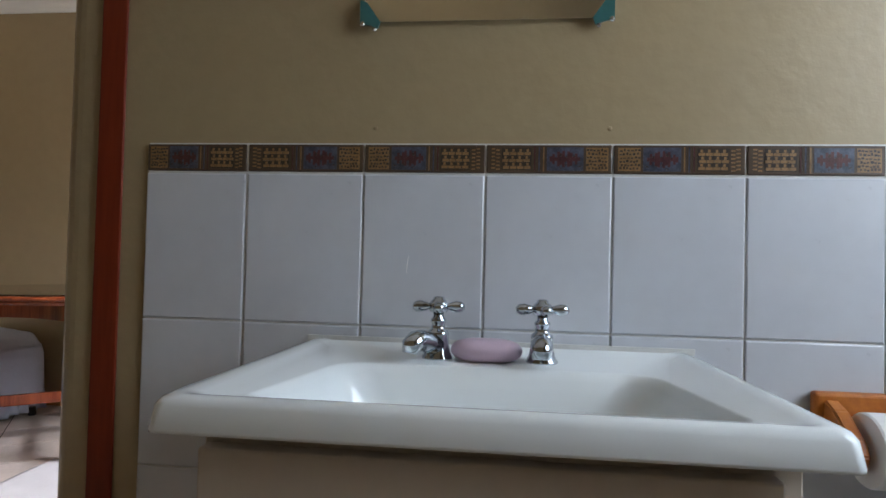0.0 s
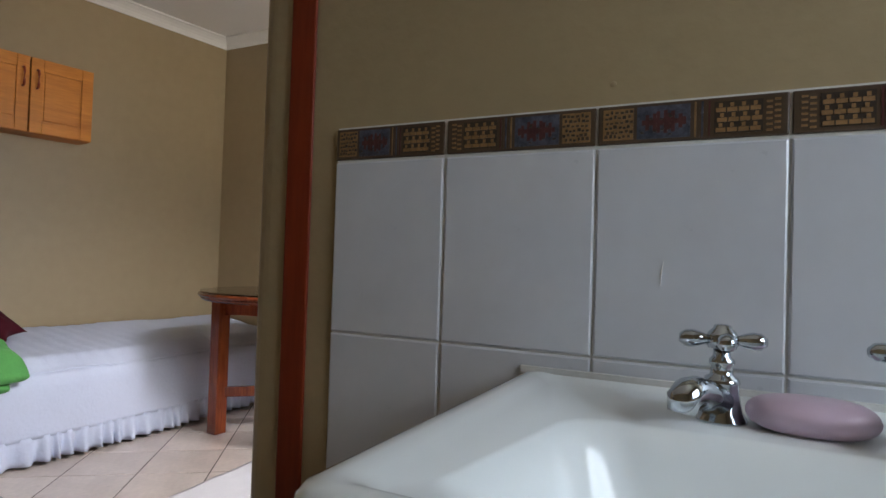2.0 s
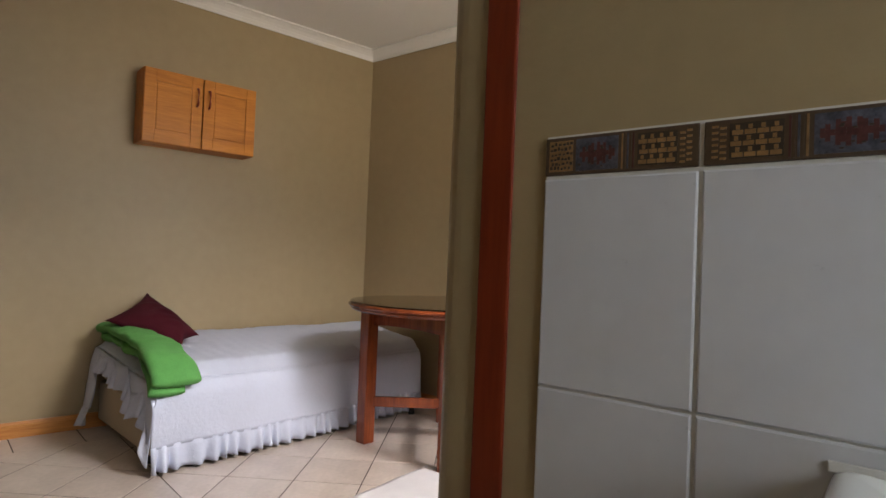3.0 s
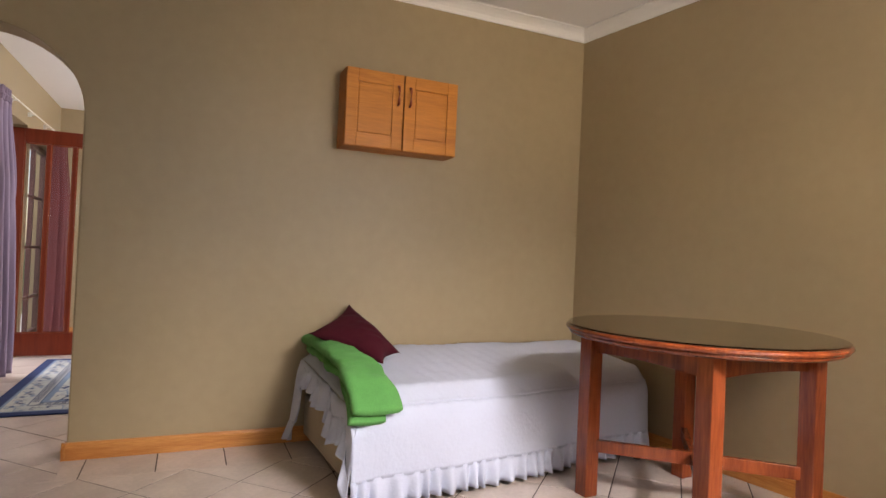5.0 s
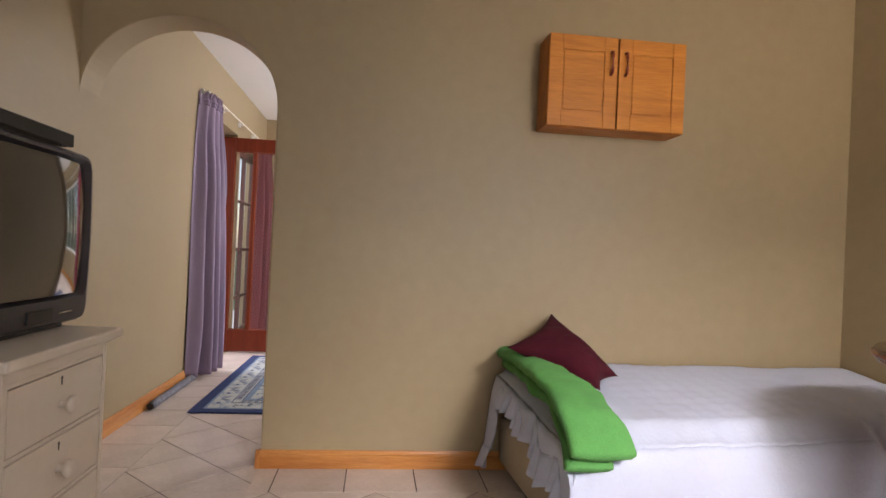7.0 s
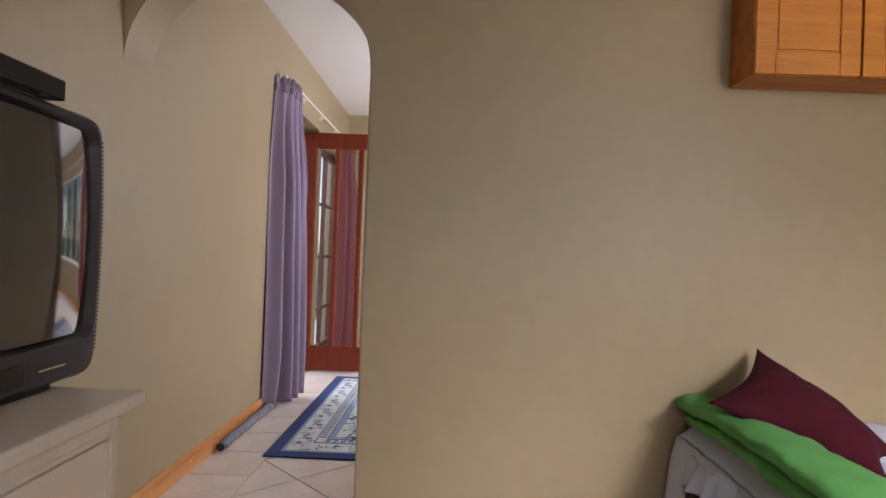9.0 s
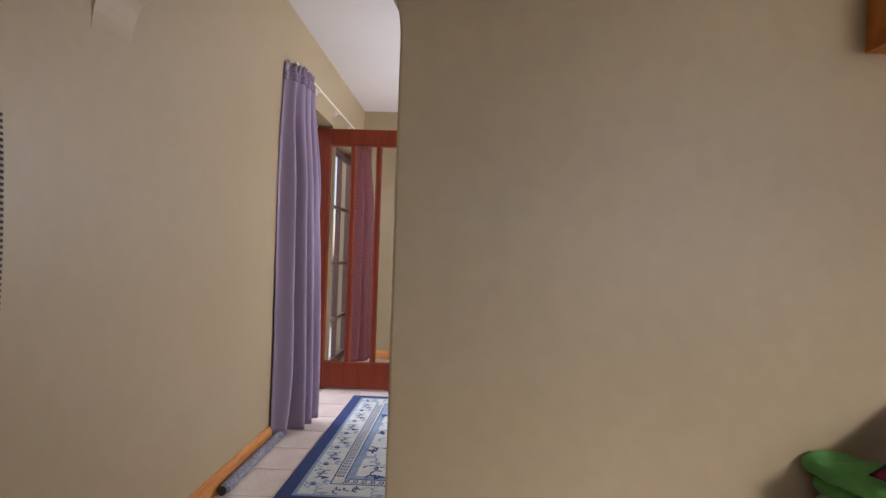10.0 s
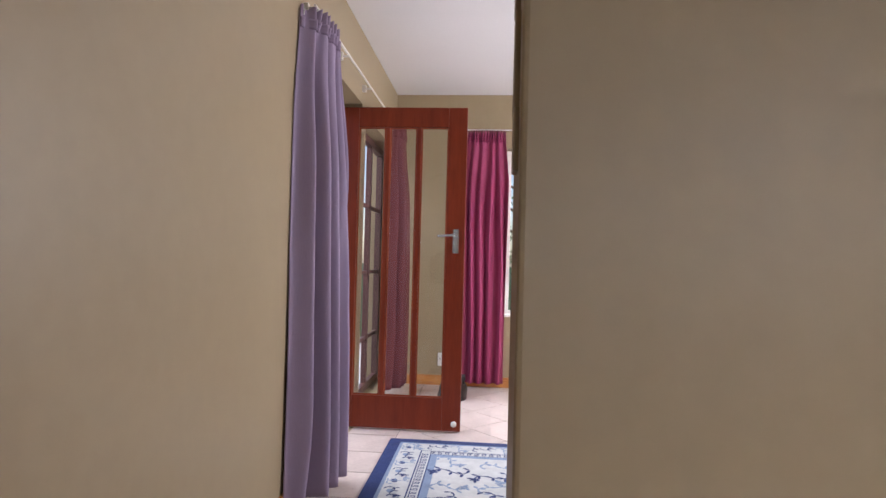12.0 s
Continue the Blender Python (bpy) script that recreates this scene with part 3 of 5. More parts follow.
# ---- wall cupboard ----
def cupboard():
    x0, x1 = XA + 0.002, -2.478
    y0, y1, z0, z1 = 2.798, 3.462, 1.640, 2.068
    t = thing("wall_cupboard", "small orange pine wall cupboard with two panelled doors and bar handles", "cupboard", pose(0, 0, 0))
    k = 0.016
    for nm, a in (("side_panel", (x0, x1, y0, y0 + k, z0, z1, 0.002)), ("side_panel", (x0, x1, y1 - k, y1, z0, z1, 0.002)), ("bottom_panel", (x0, x1 - 0.001, y0 + k + 0.0005, y1 - k - 0.0005, z0, z0 + k, 0.001)),
                  ("top_panel", (x0, x1 - 0.001, y0 + k + 0.0005, y1 - k - 0.0005, z1 - k, z1, 0.001)), ("back_panel", (x0, x0 + 0.006, y0 + k + 0.0005, y1 - k - 0.0005, z0 + k + 0.0005, z1 - k - 0.0005))):
        bm = bmesh.new()
        box(bm, *a)
        part(nm, bm, PINE_Z, t)
    ym = (y0 + y1) / 2
    for a, b, hy in ((y0 + 0.002, ym - 0.004, ym - 0.035), (ym + 0.004, y1 - 0.002, ym + 0.035)):
        bm = bmesh.new()
        f0, f1 = x1 + 0.001, x1 + 0.020
        s = 0.062
        box(bm, f0, f1, a, a + s, z0 + 0.002, z1 - 0.002, 0.002)
        box(bm, f0, f1, b - s, b, z0 + 0.002, z1 - 0.002, 0.002)
        box(bm, f0, f1, a + s + 0.0004, b - s - 0.0004, z0 + 0.002, z0 + s + 0.01, 0.002)
        box(bm, f0, f1, a + s + 0.0004, b - s - 0.0004, z1 - s - 0.01, z1 - 0.002, 0.002)
        d = part("cupboard_door", bm, PINE, t)
        bm = bmesh.new()
        box(bm, f0, f1 - 0.006, a + s + 0.001, b - s - 0.001, z0 + s + 0.0105, z1 - s - 0.0105)
        box(bm, f1 - 0.0058, f1 - 0.001, a + s + 0.007, b - s - 0.007, z0 + s + 0.017, z1 - s - 0.017, 0.003)
        part("panel", bm, PINE, d)
        bm = bmesh.new()
        pts = [(f1 + 0.0, hy, 1.893), (f1 + 0.018, hy, 1.898), (f1 + 0.022, hy, 1.918), (f1 + 0.022, hy, 1.973), (f1 + 0.018, hy, 1.993), (f1, hy, 1.998)]
        tube(bm, pts, 0.0065, 8)
        part("handle", bm, REDWOOD, d, "dark wooden bar handle", smooth=True)


cupboard()


# ---- chest of drawers, television ----
CH_X0, CH_X1, CH_Y0, CH_Y1 = -1.665, -1.125 + -0.06, 0.735, 1.285


def chest():
    t = thing("chest_of_drawers", "cream painted wooden chest of drawers with round knobs", "chest of drawers", pose(0, 0, 0))
    bm = bmesh.new()
    box(bm, CH_X0 - 0.035, CH_X1 + 0.035, CH_Y0 - 0.01, CH_Y1 + 0.03, 0.737, 0.765, 0.006, seg=3)
    part("chest_top", bm, CREAM, t, "cream painted top with worn edges")
    zs = [0.055, 0.215, 0.375, 0.535, 0.70]
    for nm, a in [("side_panel", (CH_X0, CH_X0 + 0.02, CH_Y0, CH_Y1, 0.0, 0.7365, 0.002)), ("side_panel", (CH_X1 - 0.02, CH_X1, CH_Y0, CH_Y1, 0.0, 0.7365, 0.002)), ("back_panel", (CH_X0 + 0.0205, CH_X1 - 0.0205, CH_Y0, CH_Y0 + 0.01, 0.0, 0.7365)),
                  ("plinth", (CH_X0 + 0.0205, CH_X1 - 0.0205, CH_Y1 - 0.02, CH_Y1 - 0.004, 0, 0.046)), ("top_rail", (CH_X0 + 0.0205, CH_X1 - 0.0205, CH_Y1 - 0.02, CH_Y1 - 0.001, 0.7045, 0.7365))] + [("drawer_rail", (CH_X0 + 0.0205, CH_X1 - 0.0205, CH_Y0 + 0.0105, CH_Y1 - 0.003, z - 0.007, z + 0.003)) for z in zs]:
        bm = bmesh.new()
        box(bm, *a)
        part(nm, bm, CREAM, t)
    for a, b in zip(zs, zs[1:]):
        bm = bmesh.new()
        box(bm, CH_X0 + 0.024, CH_X1 - 0.024, CH_Y1 - 0.02, CH_Y1 - 0.001, a + 0.006, b - 0.010, 0.0025)
        d = part("drawer", bm, CREAM, t)
        bm = bmesh.new()
        lathe(bm, [(0.013, -0.001), (0.010, 0.006), (0.009, 0.014), (0.019, 0.020), (0.023, 0.027), (0.020, 0.034), (0.010, 0.038)], 20)
        zc = (a + b) / 2 - 0.01
        part("knob", bm, CREAM, d, "turned cream knob", smooth=True, m=pose((CH_X0 + CH_X1) / 2, CH_Y1 - 0.0005, zc, -90))
        bm = bmesh.new()
        box(bm, -0.0022, 0.0022, -0.0008, 0.0008, -0.009, 0.009)
        lathe(bm, [(0.0042, -0.0008), (0.0042, 0.0008)], 10, pose(0, 0, 0.008, -90))
        part("keyhole", bm, BLACK, d, "dark keyhole", m=pose((CH_X0 + CH_X1) / 2, CH_Y1 - 0.0005, b - 0.035))


chest()


def television():
    x1, x0, yf, z0, z1 = -1.770, -1.165, 1.178, 0.775, 1.278   # far edge, near edge, front, bottom, top
    cx, w, h = (x0 + x1) / 2, (x0 - x1), (z1 - z0)
    t = thing("television", "bulky dark grey tube television on a chest of drawers", "television", pose(cx, yf, z0))
    # local x to the viewer's left in the picture (towards +x world), y out of the front
    bm = bmesh.new()
    prof = []

    def swell(px, pz, y):
        """The sides of the front bow outwards."""
        return math.copysign(0.014, px) * (1 - (2 * pz / h - 1) ** 2) * sm(-0.2, -0.05, y) * min(1, abs(px) / 0.2)

    def ring(y, hw, b, tp, r=0.03, n=5):
        out = []
        corners = ((hw - r, tp - r, 0), (-hw + r, tp - r, 90), (-hw + r, b + r, 180), (hw - r, b + r, 270))
        pts = [(cx_ + r * math.cos(radians(a0 + 90 * i / n)), cz_ + r * math.sin(radians(a0 + 90 * i / n))) for cx_, cz_, a0 in corners for i in range(n + 1)]
        full = []
        for (xa, za), (xb, zb) in zip(pts, pts[1:] + pts[:1]):
            k = 8 if abs(za - zb) > 0.1 else 1
            full += [(xa + (xb - xa) * i / k, za + (zb - za) * i / k) for i in range(k)]
        for px, pz in full:
            out.append(bm.verts.new((px + swell(px, pz, y), y, pz)))
        return out

    hw = w / 2
    rings = [ring(-0.42, 0.13, 0.06, 0.32), ring(-0.40, 0.15, 0.05, 0.34), ring(-0.24, 0.24, 0.01, 0.44), ring(-0.10, hw - 0.02, -0.008 + 0.004, h - 0.02), ring(-0.062, hw - 0.006, -0.004, h - 0.004), ring(-0.045, hw, 0.0, h), ring(-0.02, hw - 0.004, 0.002, h - 0.002), ring(0.0, hw - 0.02, 0.012, h - 0.012), ring(0.002, hw - 0.028, 0.075, h - 0.022), ring(-0.012, hw - 0.045, 0.088, h - 0.036)]
    for a, b in zip(rings, rings[1:]):
        for i in range(len(a)):
            bm.faces.new((a[i], a[(i + 1) % len(a)], b[(i + 1) % len(a)], b[i]))
    bm.faces.new(rings[0])
    bm.faces.new(rings[-1][::-1])
    part("casing", bm, PLASTIC, t, "charcoal plastic casing", smooth=False)
    # picture tube: bulging glass
    bm = bmesh.new()

    def glassf(u, v):
        a, b = 2 * u - 1, 2 * v - 1
        X, Z = a * (hw - 0.046), 0.089 + (h - 0.036 - 0.089) * (b + 1) / 2
        return (X + swell(X, Z, 0.0), -0.011 + 0.040 * (1 - abs(a) ** 2.2) * (1 - 0.45 * b * b) + 0.006 * (1 - b * b), Z)

    grid(bm, 40, 30, glassf)
    part("screen", bm, SCREEN, t, "curved dark glass screen", smooth=True)
    # grilles at the sides of the front
    for s in (-1, 1):
        bm = bmesh.new()
        for i in range(52):
            z = 0.05 + i * (h - 0.10) / 51
            x = s * (hw - 0.0175) + swell(s * hw, z, 0.0)
            box(bm, x - 0.007, x + 0.007, -0.0125, -0.0065, z, z + 0.004)
        m = pose(0, 0, 0)
        part("speaker_grille", bm, BLACK, t, "fine black speaker slots", m=pose(0, 0.004, 0))
    bm = bmesh.new()
    box(bm, -0.10, 0.02, -0.004, 0.006, 0.02, 0.055, 0.003)
    part("control_flap", bm, BLACK, t)
    bm = bmesh.new()
    box(bm, -0.20, -0.13, -0.003, 0.0045, 0.036, 0.040)
    part("badge", bm, STEEL, t, "small grey badge")
    bm = bmesh.new()
    box(bm, -0.2, 0.2, -0.35, -0.02, -0.009, 0.012, 0.004)
    part("stand_foot", bm, BLACK, t)


television()
bm = bmesh.new()
box(bm, -1.650, -1.25, 0.97, 1.175, 1.283, 1.320, 0.004)
rec = thing("set_top_box", "flat black set-top box lying on the television", "set-top box")
part("casing", bm, BLACK, rec)
bm = bmesh.new()
for i in range(14):
    box(bm, -1.60 + i * 0.025, -1.59 + i * 0.025, 1.02, 1.12, 1.3202, 1.3214)
part("vents", bm, PLASTIC, rec)
for fx in (-1.60, -1.27):
    for fy in (1.0, 1.17):
        bm = bmesh.new()
        lathe(bm, [(0.008, 0), (0.008, 0.0052)], 10)
        part("foot", bm, BLACK, rec, m=pose(fx, fy, 1.2778))


# ---- curtains ----
def curtain(name, label, mat, p0, p1, z0, z1, pleats, depth, gather=0.0, out=1, flare=0.0):
    """A bunched curtain hung from p0 to p1 (x, y), pleated towards the side `out`; gather narrows the foot, flare deepens it."""
    t = thing(name, label, "curtain", pose(0, 0, 0))
    a, b = Vector((*p0, 0)), Vector((*p1, 0))
    d = (b - a).normalized()
    n = Vector((-d.y, d.x, 0)) * out
    L = (b - a).length

    def f(u, v):
        head = sm(0.055, 0.0, v)
        w = u + 0.012 * nz(u * 6, v * 2)
        amp = depth * (0.35 + 0.65 * sm(0.03, 0.35, v)) * (0.8 + 0.35 * nz(u * 5, 3.3))
        s = math.sin(2 * math.pi * pleats * w + 2.6 * nz(u * 4, v * 1.7, 2))
        s = math.copysign(abs(s) ** 0.75, s)
        off = amp * s * (1 - head * 0.55) + 0.016 * head * math.sin(2 * math.pi * pleats * 3 * u)
        k = (1 - gather * sm(0.1, 1.0, v)) * (0.84 + 0.16 * sm(0.0, 0.22, v))
        p = a + d * L * (0.5 + (w - 0.5) * k) + n * (depth + off) * (0.04 + 0.96 * sm(-0.01, 0.20, u)) * (1 + flare * sm(0.1, 1.0, v))
        return (p.x, p.y, z1 + (z0 - z1) * v + (0.012 * math.sin(2 * math.pi * pleats * 3 * u) if v == 0 else 0))

    bm = bmesh.new()
    grid(bm, int(pleats * 22), 60, f)
    thick(part("cloth", bm, mat, t, smooth=True), 0.003)

    def g(u, v):
        p = Vector(f(u, 0.022 + v * 0.022))
        return p + n * 0.006 * math.sin(2 * math.pi * pleats * 3 * u) + n * 0.003

    bm = bmesh.new()
    grid(bm, int(pleats * 22), 4, g)
    thick(part("heading_tape", bm, mat, t, smooth=True), 0.003)
    for i in range(max(3, int(L / 0.07))):
        p = a + d * (L * (i + 0.5) / max(3, int(L / 0.07))) + n * 0.02
        bm = bmesh.new()
        tube(bm, [(p.x, p.y, z1 - 0.04), (p.x, p.y, z1 - 0.004)], 0.0025, 6)
        part("hook", bm, SOCKET, t)


curtain("mauve_curtain", "long mauve lined curtain drawn back beside the garden door", PURPLE, (-4.27, YL + 0.004), (-4.71, YL + 0.004), 0.035, 2.13, 4, 0.076, 0.0, -1, 0.26)
curtain("maroon_curtain", "long shade-darkened red curtain bunched beside the garden window", SHADED_RED, (-6.42, YL + 0.012), (-6.78, YL + 0.012), 0.04, 2.13, 4, 0.085, 0.05, -1)
curtain("maroon_curtain", "long pleated maroon curtain beside the window", WINE, (XFAR + 0.03, 1.28), (XFAR + 0.03, 1.675), 0.04, 2.17, 5, 0.035, 0.05, -1)


def rail(name, a, b, wallside, label="thin white curtain rail on wall brackets"):
    t = thing(name, label, "curtain rail")
    a, b = Vector(a), Vector(b)
    bm = bmesh.new()
    tube(bm, [a, b], 0.006, 10)
    part("pole", bm, WHITE, t)
    n = 5
    for i in range(n):
        p = a + (b - a) * ((i + 0.05) / (n - 0.9))
        bm = bmesh.new()
        q = p + Vector(wallside)
        tube(bm, [p, q], 0.006, 8)
        box(bm, q.x - 0.012, q.x + 0.012, q.y - 0.012, q.y + 0.012, q.z - 0.02, q.z + 0.02, 0.002)
        part("bracket", bm, WHITE, t)


rail("curtain_rail", (-4.34, YL + 0.06, 2.145), (-6.76, YL + 0.06, 2.145), (0, -0.048, 0))
rail("curtain_rail", (XFAR + 0.055, 1.22, 2.185), (XFAR + 0.055, 3.3, 2.185), (-0.043, 0, 0))


# ---- garden door, gate, windows ----
def garden_door():
    hx, hy = -5.55, 0.575
    t = thing("door", "red-stained wooden door with three tall narrow glass panes, standing open", "door", pose(hx, hy, 0.012))
    W, H, T = 0.80, 2.01, 0.04
    bm = bmesh.new()
    st, top, bot, mul = 0.115, 0.125, 0.20, 0.028
    box(bm, -T / 2, T / 2, 0, st, 0, H, 0.003)
    box(bm, -T / 2, T / 2, W - st, W, 0, H, 0.003)
    box(bm, -T / 2, T / 2, st + 0.0004, W - st - 0.0004, 0, bot, 0.003)
    box(bm, -T / 2, T / 2, st + 0.0004, W - st - 0.0004, H - top, H, 0.003)
    part("door_frame", bm, REDWOOD, t)
    pw = (W - 2 * st - 2 * mul) / 3
    for i in range(2):
        y = st + pw * (i + 1) + mul * i
        bm = bmesh.new()
        box(bm, -T / 2 + 0.003, T / 2 - 0.003, y, y + mul, bot + 0.0004, H - top - 0.0004, 0.004)
        part("mullion", bm, REDWOOD, t)
    for i in range(3):
        y = st + i * (pw + mul)
        bm = bmesh.new()
        box(bm, -0.002, 0.002, y + 0.0005, y + pw - 0.0005, bot + 0.001, H - top - 0.001)
        p = part("pane", bm, GLASS, t, "clear glass pane")
        p.visible_shadow = False
        bm = bmesh.new()
        for a, b, c, d in ((y + 0.0005, y + 0.009, bot + 0.001, H - top - 0.001), (y + pw - 0.009, y + pw - 0.0005, bot + 0.001, H - top - 0.001), (y + 0.0095, y + pw - 0.0095, bot + 0.001, bot + 0.010), (y + 0.0095, y + pw - 0.0095, H - top - 0.010, H - top - 0.001)):
            box(bm, 0.0025, 0.013, a, b, c, d, 0.002)
        part("glazing_bead", bm, HIGHLIT_BEAD, t)
    bm = bmesh.new()
    box(bm, T / 2, T / 2 + 0.004, W - 0.075, W - 0.037, 1.10, 1.25, 0.0015)
    lathe(bm, [(0.004, T / 2 + 0.004), (0.004, T / 2 + 0.0055)], 10, pose(0, W - 0.056, 1.13, 0, 90))
    hd = part("handle_plate", bm, STEEL, t, "steel handle plate")
    bm = bmesh.new()
    tube(bm, [(T / 2 + 0.003, W - 0.056, 1.21), (T / 2 + 0.045, W - 0.056, 1.21), (T / 2 + 0.052, W - 0.066, 1.21), (T / 2 + 0.052, W - 0.155, 1.205), (T / 2 + 0.050, W - 0.165, 1.203)], 0.0075, 10)
    part("lever", bm, CHROME, hd, "chrome lever", smooth=True)
    bm = bmesh.new()
    lathe(bm, [(0.018, 0), (0.018, 0.006), (0.012, 0.012)], 16)
    part("door_stop", bm, SOCKET, t, "white round stop", smooth=True, m=pose(T / 2, W - 0.04, 0.045, 0, 90))
    for z in (0.25, 1.0, 1.75):
        bm = bmesh.new()
        lathe(bm, [(0.006, 0), (0.006, 0.09)], 8)
        part("hinge", bm, STEEL, t, m=pose(T / 2 + 0.004, -0.006, z))


garden_door()


def frame_set(name, label, cat, x0, x1, y, z0, z1, mat, w=0.05, d=0.06):
    t = thing(name, label, cat)
    for nm, (a, b, c, e) in (("jamb", (x0, x0 + w, z0, z1)), ("jamb", (x1 - w, x1, z0, z1)), ("head", (x0 + w + 0.0005, x1 - w - 0.0005, z1 - w, z1))):
        bm = bmesh.new()
        box(bm, a, b, y - d / 2, y + d / 2, c, e, 0.003)
        part(nm, bm, mat, t)
    return t


tagged(frame_set("door_casing", "red-stained wooden door casing", "door frame", DOOR_X0 + 0.001, DOOR_X1 - 0.001, 0.545, 0.0, 2.049, REDWOOD, 0.018, 0.07), kind="structure")


def gate():
    y = 0.575
    t = frame_set("barred_garden_window", "brown steel full-height garden window with burglar bars", "window", GATE_X0 + 0.001, GATE_X1 - 0.001, y, 0.042, 1.995, BROWNFRAME, 0.055, 0.05)
    bm = bmesh.new()
    box(bm, GATE_X0 + 0.057, GATE_X1 - 0.057, y - 0.02, y + 0.02, 0.042, 0.10, 0.003)
    part("sill", bm, BROWNFRAME, t)
    zs = [0.45, 0.96, 1.47]
    for z in zs:
        bm = bmesh.new()
        box(bm, GATE_X0 + 0.057, GATE_X1 - 0.057, y - 0.012, y + 0.012, z - 0.014, z + 0.014, 0.002)
        part("glazing_bar", bm, BROWNFRAME, t)
    xm = GATE_X0 + 0.46
    bm = bmesh.new()
    box(bm, xm - 0.02, xm + 0.02, y - 0.021, y + 0.021, 0.101, 1.939, 0.003)
    part("meeting_stile", bm, BROWNFRAME, t)
    for i in range(4):
        x = GATE_X0 + 0.16 + i * (GATE_X1 - GATE_X0 - 0.32) / 3
        bm = bmesh.new()
        tube(bm, [(x, y - 0.045, 0.05), (x, y - 0.045, 1.985)], 0.004, 8)
        part("burglar_bar", bm, WHITE, t, "thin white burglar bar")
    bm = bmesh.new()
    box(bm, GATE_X1 - 0.05, GATE_X1 - 0.015, y + 0.026, y + 0.034, 1.05, 1.15, 0.002)
    part("lock_case", bm, STEEL, t, "steel lock case")


gate()


def window(name, label, m, w, h, mullions=2, mat=None, d=0.05):
    """A window in the plane y = 0 of m, from x 0 to w."""
    t = thing(name, label, "window", m)
    mat = mat or BROWNFRAME
    s = 0.045
    for a, b, c, e in ((0.001, s, 0.001, h - 0.001), (w - s, w - 0.001, 0.001, h - 0.001), (s + 0.0005, w - s - 0.0005, 0.001, s), (s + 0.0005, w - s - 0.0005, h - s, h - 0.001)):
        bm = bmesh.new()
        box(bm, a, b, -d / 2, d / 2, c, e, 0.003)
        part("window_frame", bm, mat, t)
    for i in range(1, mullions + 1):
        x = w * i / (mullions + 1)
        bm = bmesh.new()
        box(bm, x - 0.016, x + 0.016, -0.02, 0.02, s + 0.0005, h - s - 0.0005, 0.002)
        part("mullion", bm, mat, t)
    bm = bmesh.new()
    box(bm, s, w - s, -0.003, 0.003, s, h - s)
    p = part("pane", bm, GLASS, t)
    p.visible_shadow = False
    bm = bmesh.new()
    box(bm, -0.0, w, -0.16, -0.03, -0.0, 0.018, 0.003)
    part("window_sill", bm, WHITE, t)


window("window_far", "wide white framed window over the garden", pose(XFAR - 0.14, 1.66, 0.60, 0, 0, 90), 1.34, 1.44, 3, WHITE)
# the side window is never in view: added to carry the next room's light
window("window_side", "unseen wide window added to light the next room", pose(-4.3, 3.74, 0.9, 0, 0, 180), 1.4, 1.2, 2)
window("window_bed", "wide window in the return wall", pose(0.60, 4.40, 0.95, 0, 0, -90), 1.30, 1.40, 2)
window("window_basin", "small window in the end wall", pose(2.62, 2.62, 1.05, 0, 0, -90), 0.88, 0.95, 1)


# ---- rug, draught stopper, mat, socket ----
RUG_X0, RUG_X1, RUG_Y0, RUG_Y1 = -5.35, -3.49, 0.975, 2.15


